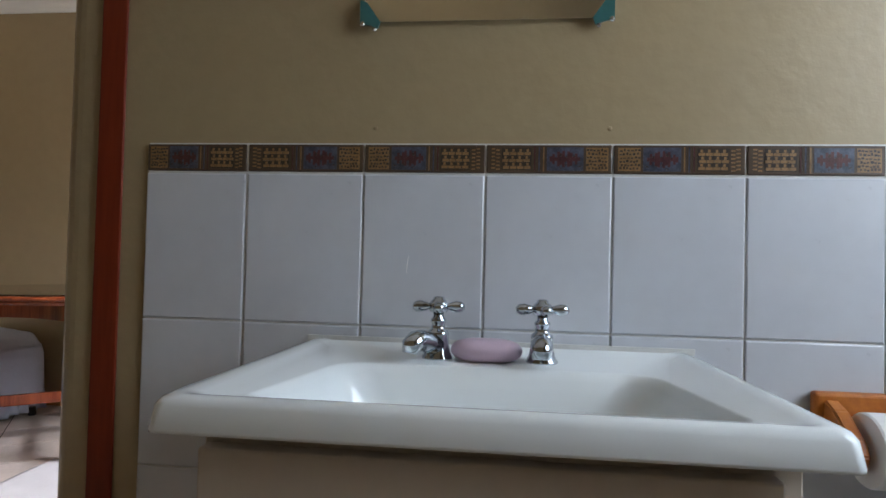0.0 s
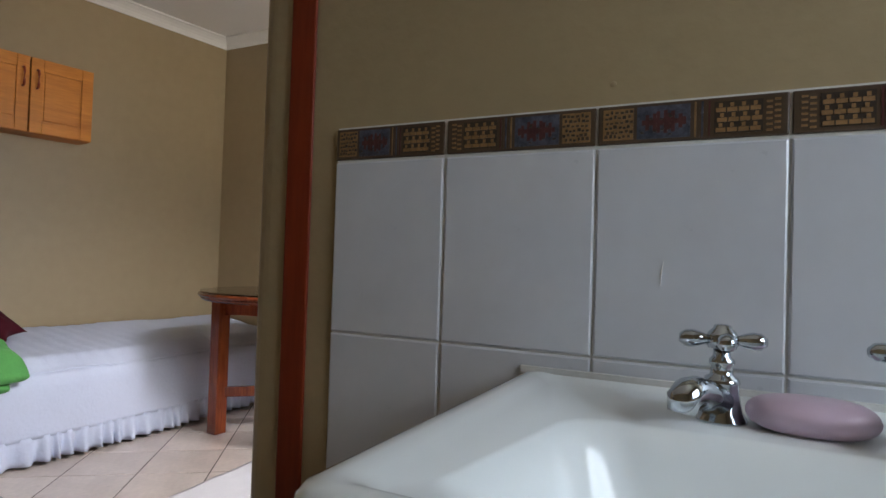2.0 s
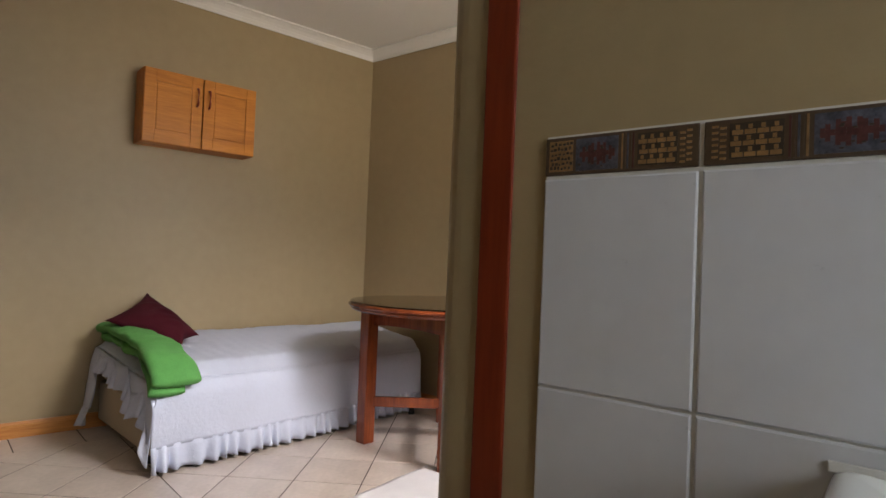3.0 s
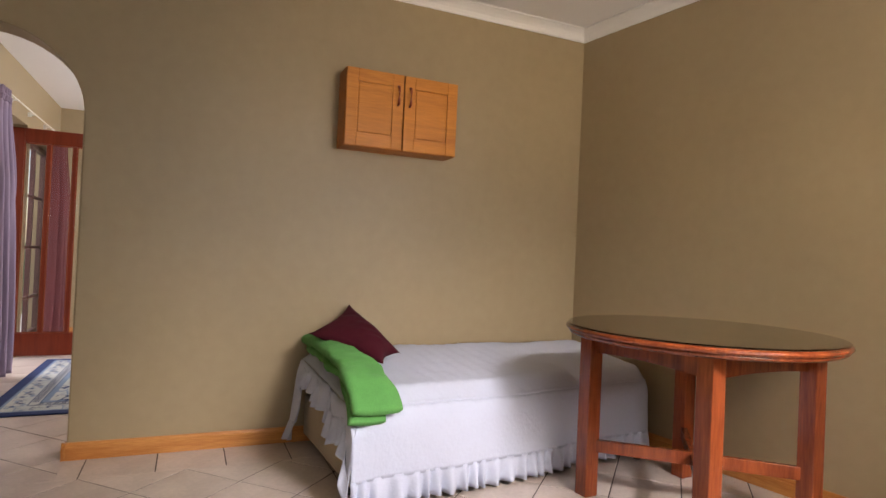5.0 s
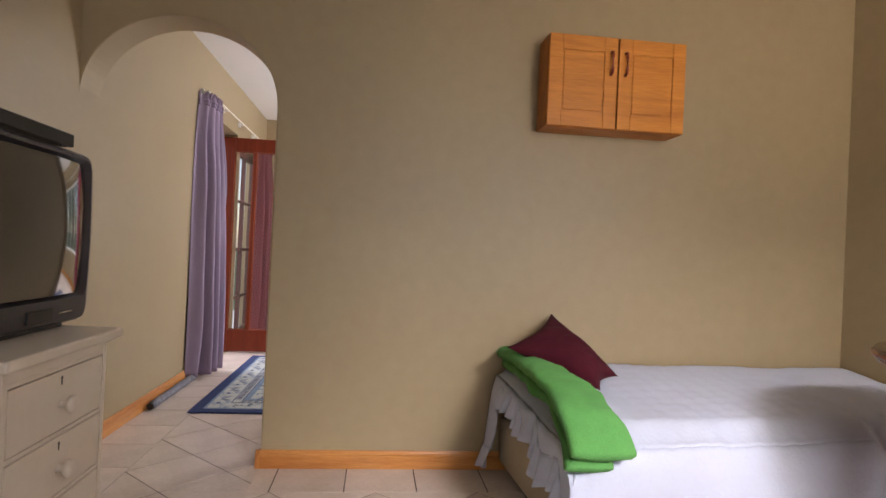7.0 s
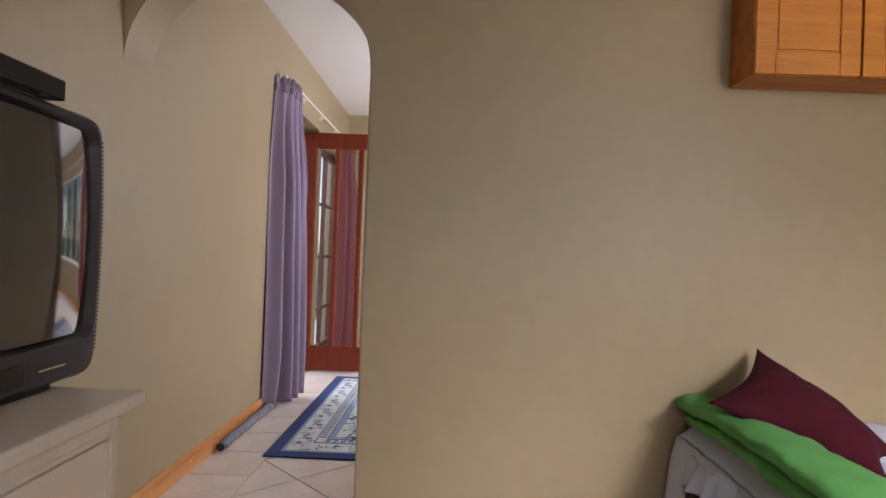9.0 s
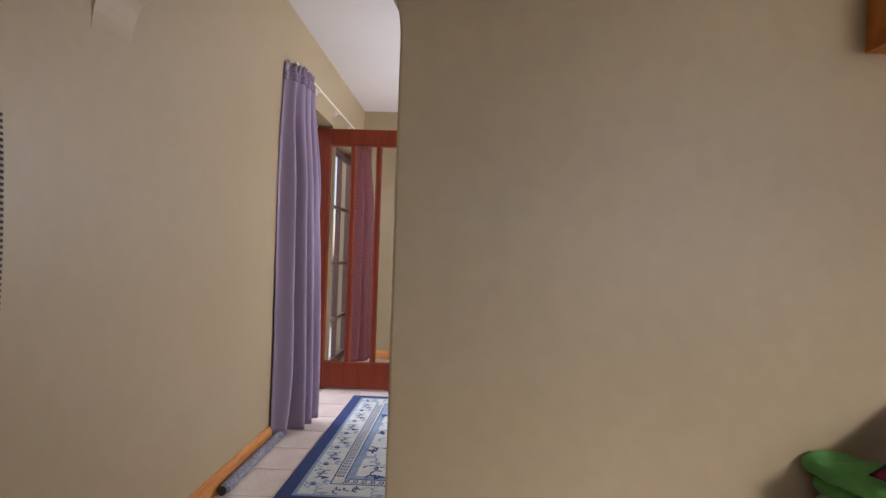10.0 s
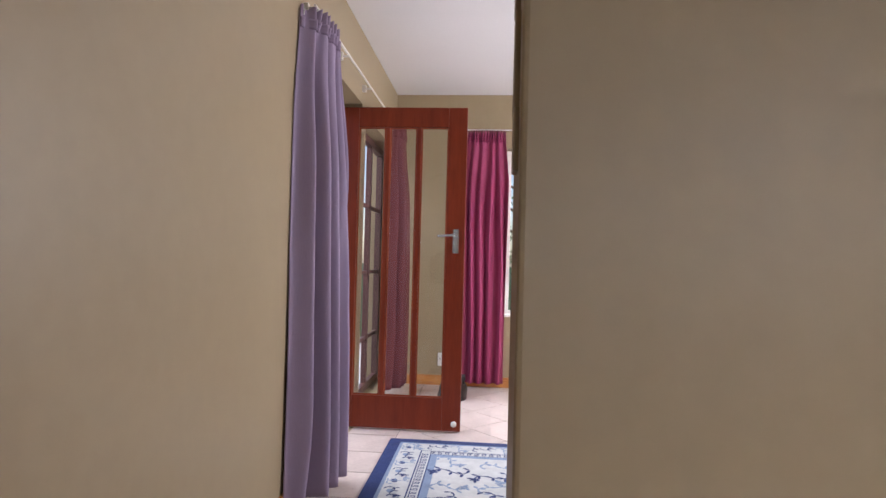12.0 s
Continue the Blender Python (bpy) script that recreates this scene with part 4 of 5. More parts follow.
def rug():
    t = thing("rug", "blue and cream patterned rug with navy edge on floor tiles", "rug", pose(0, 0, 0.001))
    bm = bmesh.new()
    box(bm, RUG_X0, RUG_X1, RUG_Y0, RUG_Y1, 0, 0.009, 0.003)
    part("edge", bm, NAVY, t, "navy carpet edge")

    def inner(k, name, mat, z):
        b = bmesh.new()
        box(b, RUG_X0 + k, RUG_X1 - k, RUG_Y0 + k, RUG_Y1 - k, z - 0.0012, z)
        part(name, b, mat, t)

    inner(0.070, "outer_border", RUGBLUE, 0.0105)
    inner(0.088, "border_field", RUGCREAM, 0.0115)
    inner(0.205, "key_border", NAVY, 0.0125)
    inner(0.212, "key_ground", RUGCREAM, 0.0132)
    inner(0.262, "field_edge", NAVY, 0.0139)
    inner(0.268, "inner_border", RUGBLUE, 0.0146)
    inner(0.305, "field", RUGCREAM, 0.0153)

    rng = random.Random(4)
    # key pattern
    bm = bmesh.new()
    k0, k1 = 0.217, 0.257

    def key(ox, oy, ux, uy):
        vx, vy = -uy, ux
        for a0, a1, b0, b1 in ((0, 0.032, 0, 0.005), (0.027, 0.032, 0.005, 0.034), (0.010, 0.027, 0.029, 0.034), (0.010, 0.015, 0.012, 0.029), (0.015, 0.022, 0.012, 0.017)):
            xs = sorted((ox + ux * a0 + vx * b0, ox + ux * a1 + vx * b1))
            ys = sorted((oy + uy * a0 + vy * b0, oy + uy * a1 + vy * b1))
            box(bm, xs[0], xs[1], ys[0], ys[1], 0.0133, 0.0142)

    n = int((RUG_X1 - RUG_X0 - 2 * k1) / 0.04)
    for i in range(n):
        key(RUG_X0 + k1 + 0.04 * i, RUG_Y0 + k0 + 0.002, 1, 0)
        key(RUG_X0 + k1 + 0.04 * i + 0.036, RUG_Y1 - k0 - 0.002, -1, 0)
    n = int((RUG_Y1 - RUG_Y0 - 2 * k1) / 0.04)
    for i in range(n):
        key(RUG_X1 - k0 - 0.002, RUG_Y0 + k1 + 0.04 * i, 0, 1)
        key(RUG_X0 + k0 + 0.002, RUG_Y0 + k1 + 0.04 * i + 0.036, 0, -1)
    tagged(part("key_pattern", bm, NAVY, t, "navy key pattern"), kind="stuff")

    # sprigs: curled stems with petals and leaves
    def disc(bm, x, y, rx, ry, a, z, n=8):
        top = [bm.verts.new((x + rx * math.cos(2 * math.pi * i / n) * math.cos(a) - ry * math.sin(2 * math.pi * i / n) * math.sin(a), y + rx * math.cos(2 * math.pi * i / n) * math.sin(a) + ry * math.sin(2 * math.pi * i / n) * math.cos(a), z)) for i in range(n)]
        bm.faces.new(top)

    def stem(bm, pts, w, z):
        for (xa, ya), (xb, yb) in zip(pts, pts[1:]):
            d = math.hypot(xb - xa, yb - ya) or 1
            nx, ny = -(yb - ya) / d * w, (xb - xa) / d * w
            bm.faces.new([bm.verts.new((px, py, z)) for px, py in ((xa - nx, ya - ny), (xb - nx, yb - ny), (xb + nx, yb + ny), (xa + nx, ya + ny))])

    def sprig(bm, x, y, s, a, z):
        pts = []
        for i in range(9):
            u = i / 8
            r = s * (u - 0.5)
            c = 0.25 * s * math.sin(u * 6.0)
            pts.append((x + r * math.cos(a) - c * math.sin(a), y + r * math.sin(a) + c * math.cos(a)))
        stem(bm, pts, 0.0035 * s / 0.15, z)
        for i, p in enumerate(pts):
            if i % 2 == 0:
                for q in (-1, 1):
                    b = a + q * 1.0
                    disc(bm, p[0] + 0.13 * s * math.cos(b), p[1] + 0.13 * s * math.sin(b), 0.11 * s, 0.045 * s, b, z + 0.0003)
        px, py = pts[-1]
        for i in range(6):
            b = i * math.pi / 3
            disc(bm, px + 0.085 * s * math.cos(b), py + 0.085 * s * math.sin(b), 0.07 * s, 0.04 * s, b, z + 0.0005)

    dark, mid = bmesh.new(), bmesh.new()
    step = 0.125
    k = 0.14
    nx = int((RUG_X1 - RUG_X0 - 0.2) / step)
    for i in range(nx):
        x = RUG_X0 + 0.12 + step * i + 0.04
        for y in (RUG_Y0 + k, RUG_Y1 - k):
            sprig(dark if i % 2 else mid, x, y, 0.11, (0.6 if i % 2 else 2.4), 0.0120)
            disc(mid if i % 2 else dark, x, y - 0.01, 0.022, 0.016, 0.3, 0.0118, 10)
    ny = int((RUG_Y1 - RUG_Y0 - 0.2) / step)
    for i in range(ny):
        y = RUG_Y0 + 0.12 + step * i + 0.04
        for x in (RUG_X0 + k, RUG_X1 - k):
            sprig(dark if i % 2 else mid, x, y, 0.11, (2.2 if i % 2 else 0.9), 0.0120)
    for i in range(24):
        x = RUG_X0 + 0.38 + (i % 8) * 0.158 + rng.uniform(-0.03, 0.03)
        y = RUG_Y0 + 0.40 + (i // 8) * 0.19 + rng.uniform(-0.03, 0.03)
        sprig(dark if i % 2 else mid, x, y, rng.uniform(0.13, 0.19), rng.uniform(0, 6.28), 0.0158)
    cxr, cyr = (RUG_X0 + RUG_X1) / 2 + 0.2, (RUG_Y0 + RUG_Y1) / 2
    for i in range(10):
        b = i * math.pi / 5
        disc(mid, cxr + 0.06 * math.cos(b), cyr + 0.06 * math.sin(b), 0.035, 0.018, b, 0.0160)
    tagged(part("dark_flowers", dark, NAVY, t, "navy sprigs"), kind="stuff")
    tagged(part("blue_flowers", mid, RUGBLUE, t, "blue sprigs"), kind="stuff")


rug()

t = thing("draught_stopper", "long grey spotted cloth draught stopper lying along the skirting", "draught stopper")
bm = bmesh.new()
n = 40
tube(bm, [(-3.535 - 0.86 * i / n, YL + 0.052 + 0.006 * nz(i * 0.2, 0), 0.027) for i in range(n + 1)], [0.012] + [0.024 + 0.002 * nz(i * 0.5, 2) for i in range(n - 1)] + [0.012], 14)
part("roll", bm, GREY, t, smooth=True)
bm = bmesh.new()
lathe(bm, [(0.017, 0), (0.021, 0.004), (0.021, 0.009)], 14)
part("end_seam", bm, BLACK, t, m=pose(-3.534, YL + 0.052, 0.027, 0, 90))

t = thing("mat", "white woven cotton mat with a fringed edge on the tiled floor", "mat", pose(-0.90, 3.20, 0.001, 0, 0, 12))
bm = bmesh.new()
grid(bm, 40, 60, lambda u, v: (u * 0.7, -0.5 + v * 1.08, 0.006 + 0.003 * nz(u * 6, v * 9)))
thick(part("weave", bm, WHITEMAT, t, smooth=True), 0.009)
rng = random.Random(3)
bm = bmesh.new()
for i in range(70):
    x = i * 0.01 + rng.uniform(-0.002, 0.002)
    tube(bm, [(x, 0.58, 0.006), (x + rng.uniform(-0.01, 0.01), 0.60, 0.008), (x + rng.uniform(-0.02, 0.02), 0.625 + rng.uniform(-0.01, 0.01), 0.004)], 0.0028, 5)
for i in range(30):
    y = 0.57 - i * 0.0085 * 4
    tube(bm, [(0.0, y, 0.006), (-0.012, y + rng.uniform(-0.006, 0.006), 0.004)], 0.003, 5)
tagged(part("fringe", bm, WHITEMAT, t), kind="stuff")

t = thing("socket", "white double wall socket above the skirting", "socket", pose(XFAR, 1.145, 0.22, 0, 0, 90))
bm = bmesh.new()
box(bm, -0.036, 0.036, -0.010, -0.001, -0.055, 0.055, 0.003)
part("plate", bm, SOCKET, t)
bm = bmesh.new()
for x, z in ((0, 0.03), (-0.014, 0.008), (0.014, 0.008), (0, -0.035)):
    box(bm, x - 0.003, x + 0.003, -0.0115, -0.0102, z - 0.004, z + 0.004)
    part("pin_hole", bm, BLACK, t)
    bm = bmesh.new()
bm.free()

# dark bag on the floor beyond the door
t = thing("bag", "crumpled black bag on the floor behind the open door", "bag", pose(-6.48, 1.27, 0))
bm = bmesh.new()
for sgn in (0,):
    grid(bm, 28, 14, lambda u, v: ((0.14 + 0.02 * nz(u * 6, v * 5)) * math.cos(2 * math.pi * u) * math.cos(v * math.pi / 2) ** 0.6, (0.115 + 0.03 * nz(u * 5, v * 4, 3)) * math.sin(2 * math.pi * u) * math.cos(v * math.pi / 2) ** 0.6, 0.002 + 0.20 * math.sin(v * math.pi / 2) * (1 + 0.3 * nz(u * 5, v * 3, 8))))
bmesh.ops.remove_doubles(bm, verts=bm.verts[:], dist=1e-4)
part("body", bm, BLACK, t, smooth=True)
bm = bmesh.new()
tube(bm, [(-0.02 + 0.1 * math.cos(a / 10 * math.pi) * 0.8, 0.085, 0.12 + 0.05 * math.sin(a / 10 * math.pi)) for a in range(11)], 0.008, 8)
part("strap", bm, BLACK, t, smooth=True)


# ---- basin unit ----
def bplace(x=0, y=0, z=0, rx=0, ry=0, rz=0):
    return BASIN @ pose(x, y, z, rx, ry, rz)


BS0, BS1, BD, BZ = 0.116, 0.738, 0.449, 0.853    # along the wall, depth, rim height


def vanity():
    t = thing("vanity_basin", "white ceramic vanity basin on a cream cabinet, against a tiled wall", "basin", BASIN)
    cx, hw = (BS0 + BS1) / 2, (BS1 - BS0) / 2

    def rect(x0, x1, y0, y1, r, z, n=10):
        out = []
        for a0, px, py in ((0, x1 - r, y1 - r), (90, x0 + r, y1 - r), (180, x0 + r, y0 + r), (270, x1 - r, y0 + r)):
            for i in range(n + 1):
                a = radians(a0 + 90 * i / n)
                out.append(Vector((px + r * math.cos(a), py + r * math.sin(a), z)))
        return out

    def front(p, k=0.006):
        """Bows the front edge outwards a little."""
        u = (p.x - cx) / hw
        return Vector((p.x, p.y - k * (1 - u * u) * sm(-0.1, -BD, p.y), p.z + 0.003 * sm(-0.05, -BD, p.y)))

    bm = bmesh.new()
    def bowl(p, k=0.020):
        """Draws the bowl in towards the back."""
        return Vector((cx + (p.x - cx) * (1 - 0.13 * sm(-BD + 0.03, -0.17, p.y)), p.y, p.z))

    O = [rect(BS0 + 0.045, BS1 - 0.045, -BD + 0.024, -0.06, 0.03, BZ - 0.0335), rect(BS0 + 0.010, BS1 - 0.010, -BD + 0.010, -0.001, 0.010, BZ - 0.034), rect(BS0, BS1, -BD - 0.001, -0.001, 0.010, BZ - 0.0335), rect(BS0 - 0.001, BS1 + 0.001, -BD - 0.002, -0.001, 0.012, BZ - 0.030),
         rect(BS0 + 0.002, BS1 - 0.002, -BD + 0.002, -0.001, 0.014, BZ - 0.009), rect(BS0 + 0.006, BS1 - 0.006, -BD + 0.005, -0.001, 0.015, BZ - 0.003), rect(BS0 + 0.013, BS1 - 0.013, -BD + 0.012, -0.001, 0.020, BZ),
         rect(BS0 + 0.022, BS1 - 0.022, -BD + 0.018, -0.006, 0.02, BZ), rect(BS0 + 0.034, BS1 - 0.034, -BD + 0.022, -0.014, 0.02, BZ - 0.003), rect(BS0 + 0.046, BS1 - 0.046, -BD + 0.026, -0.022, 0.02, BZ - 0.0085)]
    for side, fore, aft, r, drop in ((0.060, 0.030, 0.150, 0.050, 0.0110), (0.064, 0.036, 0.154, 0.055, 0.0135), (0.069, 0.050, 0.160, 0.060, 0.024), (0.076, 0.076, 0.167, 0.064, 0.042), (0.084, 0.084, 0.174, 0.066, 0.062), (0.093, 0.090, 0.181, 0.068, 0.082),
                                     (0.105, 0.096, 0.190, 0.068, 0.102), (0.122, 0.103, 0.202, 0.064, 0.120), (0.146, 0.110, 0.220, 0.052, 0.135), (0.180, 0.118, 0.240, 0.035, 0.147), (0.225, 0.126, 0.262, 0.020, 0.155), (0.283, 0.134, 0.285, 0.012, 0.160)):
        O.append([bowl(p) for p in rect(BS0 + side, BS1 - side + 0.003, -BD + fore, -aft, r, BZ - drop)])
    rings = [[bm.verts.new(front(p)) for p in r] for r in O]
    for a, b in zip(rings, rings[1:]):
        for i in range(len(a)):
            bm.faces.new((a[i], a[(i + 1) % len(a)], b[(i + 1) % len(a)], b[i]))
    bm.faces.new(rings[-1])
    b = part("basin_bowl", bm, CERAMIC, t, "glossy white ceramic basin", smooth=True)
    bm = bmesh.new()
    lathe(bm, [(0.024, 0), (0.024, 0.002), (0.016, 0.003), (0.015, -0.001)], 20)
    part("plug_hole", bm, CHROME, b, "chrome waste", smooth=True, m=pose(cx, -0.300, BZ - 0.1605))
    # sealant
    bm = bmesh.new()
    box(bm, BS0, BS1, -0.010, -0.0065, BZ - 0.004, BZ + 0.006, 0.001)
    part("sealant", bm, GROUT, t, "white sealant bead")
    # cabinet
    c0, c1, cd = BS0 + 0.03, BS1 - 0.045, 0.395
    bm = bmesh.new()
    ce, top = c1 + 0.02, BZ - 0.0345
    box(bm, c0, ce, -cd, -cd + 0.014, 0.08, top, 0.002)
    for a, b in ((c0, c0 + 0.016), (ce - 0.016, ce)):
        box(bm, a, b, -cd + 0.0145, -0.008, 0.08, top, 0.001)
    box(bm, c0 + 0.0165, ce - 0.0165, -cd + 0.0145, -0.008, 0.08, 0.096)
    box(bm, c0 + 0.02, c1, -cd + 0.04, -0.03, 0.0, 0.0795)
    part("cabinet_body", bm, CREAM, t, "cream painted cabinet")
    bm = bmesh.new()
    box(bm, c0 + 0.004, c1 - 0.004, -cd - 0.022, -cd - 0.0005, 0.10, BZ - 0.052, 0.003)
    part("cabinet_door", bm, CREAM, t)


vanity()


def tap(name, x, y, turn, label):
    t = thing(name, label, "tap", bplace(x, y, BZ - 0.0105, 0, 0, turn), group="basin taps")
    bm = bmesh.new()
    lathe(bm, [(0.0235, 0), (0.0235, 0.003), (0.019, 0.010), (0.0165, 0.022), (0.0155, 0.034), (0.0165, 0.037), (0.0150, 0.041), (0.0105, 0.044), (0.0095, 0.052), (0.0115, 0.054), (0.0115, 0.058), (0.0080, 0.062), (0.0078, 0.079)], 24)
    part("body", bm, CHROME, t, "chrome pillar body", smooth=True)
    bm = bmesh.new()
    tube(bm, [(0, -0.006, 0.020), (0, -0.030, 0.028), (0, -0.040, 0.031), (0, -0.050, 0.030), (0, -0.058, 0.025), (0, -0.061, 0.014)], [0.0165, 0.0150, 0.0148, 0.0158, 0.0150, 0.0120], 16)
    part("spout", bm, CHROME, t, "rounded chrome spout", smooth=True)
    bm = bmesh.new()
    lathe(bm, [(0.0125, 0.074), (0.0145, 0.078), (0.0145, 0.086), (0.012, 0.090), (0.0085, 0.093), (0.0075, 0.096), (0.004, 0.097)], 20)
    h = part("cross_handle", bm, CHROME, t, "chrome cross handle", smooth=True, m=pose(0, 0, -0.005))
    for a in (0, 90, 180, 270):
        bm = bmesh.new()
        pr = [(0.0055, 0.009), (0.0045, 0.0135), (0.0068, 0.019), (0.0088, 0.0265), (0.0080, 0.0335), (0.0040, 0.0385)]
        lathe(bm, pr, 14)
        part("arm", bm, CHROME, h, smooth=True, m=pose(0, 0, 0.082, 90, 0, a + 8 - turn))
    return t


tap("basin_tap", 0.345, -0.096, -32, "chrome pillar tap with cross handle, spout turned aside, on the basin")
tap("basin_tap", 0.497, -0.096, -4, "chrome pillar tap with cross handle, spout facing forward, on the basin")

t = thing("soap_bar", "rounded lilac bar of soap between the basin taps", "soap", bplace(0.417, -0.105, BZ - 0.0105))
bm = bmesh.new()
grid(bm, 40, 20, lambda u, v: (0.052 * math.copysign(abs(math.cos(2 * math.pi * u)) ** 0.85, math.cos(2 * math.pi * u)) * math.cos((v - 0.5) * math.pi) ** 0.55 if 0 < v < 1 else 0, 0.030 * math.copysign(abs(math.sin(2 * math.pi * u)) ** 0.9, math.sin(2 * math.pi * u)) * math.cos((v - 0.5) * math.pi) ** 0.55 if 0 < v < 1 else 0, 0.0165 + 0.0165 * math.sin((v - 0.5) * math.pi)))
bmesh.ops.remove_doubles(bm, verts=bm.verts[:], dist=1e-4)
part("bar", bm, SOAP, t, smooth=True)


def mirror():
    t = thing("mirror", "frameless wall mirror held by teal clips on the olive wall", "mirror", bplace(0.198, -0.004, 1.383))
    bm = bmesh.new()
    box(bm, 0, 0.402, -0.006, 0, 0, 0.62, 0.001)
    part("mirror_glass", bm, MIRROR, t)
    for x, s in ((0.012, 1), (0.390, -1)):
        bm = bmesh.new()
        a = [(x - s * 0.018, -0.004), (x - s * 0.018, 0.036), (x - s * 0.006, 0.030), (x + s * 0.016, -0.002), (x + s * 0.012, -0.012), (x, -0.008)]
        lo = [bm.verts.new((p, -0.012, q)) for p, q in a]
        hi = [bm.verts.new((p, -0.0065, q)) for p, q in a]
        bm.faces.new(lo), bm.faces.new(hi[::-1])
        for i in range(len(a)):
            bm.faces.new((lo[i], lo[(i + 1) % len(a)], hi[(i + 1) % len(a)], hi[i]))
        c = part("mirror_clip", bm, TEAL, t, "worn teal corner clip")
        bm = bmesh.new()
        lathe(bm, [(0.004, 0), (0.004, 0.003), (0.002, 0.005)], 10)
        part("screw", bm, STEEL, c, m=pose(x + s * 0.006, -0.004, -0.012, 90))
        bm = bmesh.new()
        lathe(bm, [(0.005, 0), (0.005, 0.003), (0.003, 0.005)], 10)
        part("screw", bm, STEEL, c, m=pose(x - s * 0.014, -0.008, -0.004, 90))


mirror()


def paper_holder():
    t = thing("toilet_roll_holder", "varnished pine toilet roll holder with white roll", "toilet roll holder", bplace(0.905, -0.008, 0.70))
    bm = bmesh.new()
    box(bm, 0, 0.19, -0.018, 0, 0.035, 0.105, 0.006, seg=3)
    part("back_plate", bm, PINE_Z, t)
    for x in (0.012, 0.158):
        bm = bmesh.new()
        prof = [(-0.018, 0.095), (-0.045, 0.085), (-0.085, 0.055), (-0.098, 0.035), (-0.092, 0.012), (-0.070, 0.002), (-0.045, 0.004), (-0.018, 0.036)]
        a = [bm.verts.new((x, p, q)) for p, q in prof]
        b = [bm.verts.new((x + 0.022, p, q)) for p, q in prof]
        bm.faces.new(a), bm.faces.new(b[::-1])
        for i in range(len(prof)):
            bm.faces.new((a[i], a[(i + 1) % 8], b[(i + 1) % 8], b[i]))
        bmesh.ops.bevel(bm, geom=bm.edges[:], offset=0.003, segments=2, affect="EDGES")
        part("arm", bm, PINE_Z, t)
    bm = bmesh.new()
    lathe(bm, [(0.010, 0), (0.010, 0.1235)], 14)
    part("spindle", bm, PINE_Z, t, m=pose(0.0345, -0.062, 0.035, 0, 90))
    bm = bmesh.new()
    lathe(bm, [(0.020, 0), (0.050, 0.0), (0.052, 0.003), (0.052, 0.100), (0.050, 0.103), (0.020, 0.103)], 32)
    part("paper_roll", bm, PAPER, t, "white paper roll", smooth=False, m=pose(0.045, -0.062, 0.035, 0, 90))
    bm = bmesh.new()
    grid(bm, 6, 10, lambda u, v: (0.046 + 0.1 * u, -0.115 - 0.004 * math.sin(v * 3), 0.035 - 0.13 * v + 0.02 * u * v))
    thick(part("loose_sheet", bm, PAPER, t), 0.0006)


paper_holder()

bm = bmesh.new()
tube(bm, [(0.2795, -0.0066, 0.966), (0.2805, -0.0068, 0.980), (0.2825, -0.0066, 0.994)], [0.0003, 0.0009, 0.0003], 6)
tagged(part("scratch", bm, PAPER, m=BASIN), "thin white scratch on a glazed tile", "scratch", kind="structure")

# upright varnished wooden strip on the basin wall
bm = bmesh.new()
box(bm, -0.277, -0.229, -0.007, -0.0005, 0, 2.62, 0.003, seg=2)
tagged(part("trim", bm, REDWOOD, m=BASIN), "upright red-stained wooden strip with a worn edge", "trim", kind="structure")
# small filled screw holes
for s, z in ((0.2205, 1.207), (0.604, 1.206)):
    bm = bmesh.new()
    lathe(bm, [(0.0038, 0), (0.003, 0.0010), (0.001, 0.0014)], 10)
    tagged(part("wall_plug", bm, PAINT, m=bplace(s, -0.0005, z, 90)), "small painted-over wall plug", "wall plug", kind="structure")

# ---- garden outside ----
bm = bmesh.new()
box(bm, -150, 150, -150, 150, -0.30, -0.125)
tagged(part("ground", bm, GRASS), "green lawn outside the house", "ground", kind="structure")
bm = bmesh.new()
box(bm, -9.5, -3.4, -2.2, 0.50, -0.14, -0.05, 0.01)
tagged(part("terrace", bm, CONCRETE), "pale concrete terrace outside the garden doorway", "terrace", kind="structure")


def tree(x, y, h, seed):
    rng = random.Random(seed)
    t = thing("tree", "leafy green garden tree with an uneven crown", "tree", pose(x, y, -0.1))
    bm = bmesh.new()
    tube(bm, [(0, 0, 0), (0.05, 0.02, h * 0.25), (-0.04, 0.05, h * 0.5), (0.03, 0, h * 0.8)], [0.14, 0.11, 0.08, 0.03], 10)
    for i in range(7):
        a, z = rng.uniform(0, 6.28), h * rng.uniform(0.35, 0.7)
        tube(bm, [(0, 0, z), (0.5 * math.cos(a), 0.5 * math.sin(a), z + 0.3), (1.0 * math.cos(a), 1.0 * math.sin(a), z + 0.5)], [0.05, 0.035, 0.012], 6)
    part("trunk", bm, BARK, t)
    vs, fs = [], []
    for i in range(4200):
        k = rng.randrange(14)
        r2 = random.Random(seed * 100 + k)
        a, rr, zz = r2.uniform(0, 6.28), r2.uniform(0.3, 1.1), h * r2.uniform(0.35, 1.0)
        c = Vector((rr * math.cos(a) + rng.gauss(0, 0.33), rr * math.sin(a) + rng.gauss(0, 0.33), zz + rng.gauss(0, 0.28)))
        d = Euler((rng.uniform(-1, 1), rng.uniform(-1, 1), rng.uniform(0, 6.28))).to_matrix()
        b = len(vs)
        for p in ((-0.05, 0, 0), (0, -0.02, 0.01), (0.05, 0, 0), (0, 0.02, 0.01)):
            vs.append(c + d @ Vector(p))
        fs.append((b, b + 1, b + 2, b + 3))
    me = bpy.data.meshes.new("crown")
    me.from_pydata(vs, [], fs)
    me.materials.append(LEAF)
    ob = new("crown", me)
    ob.parent = t
    tagged(ob, kind="stuff")


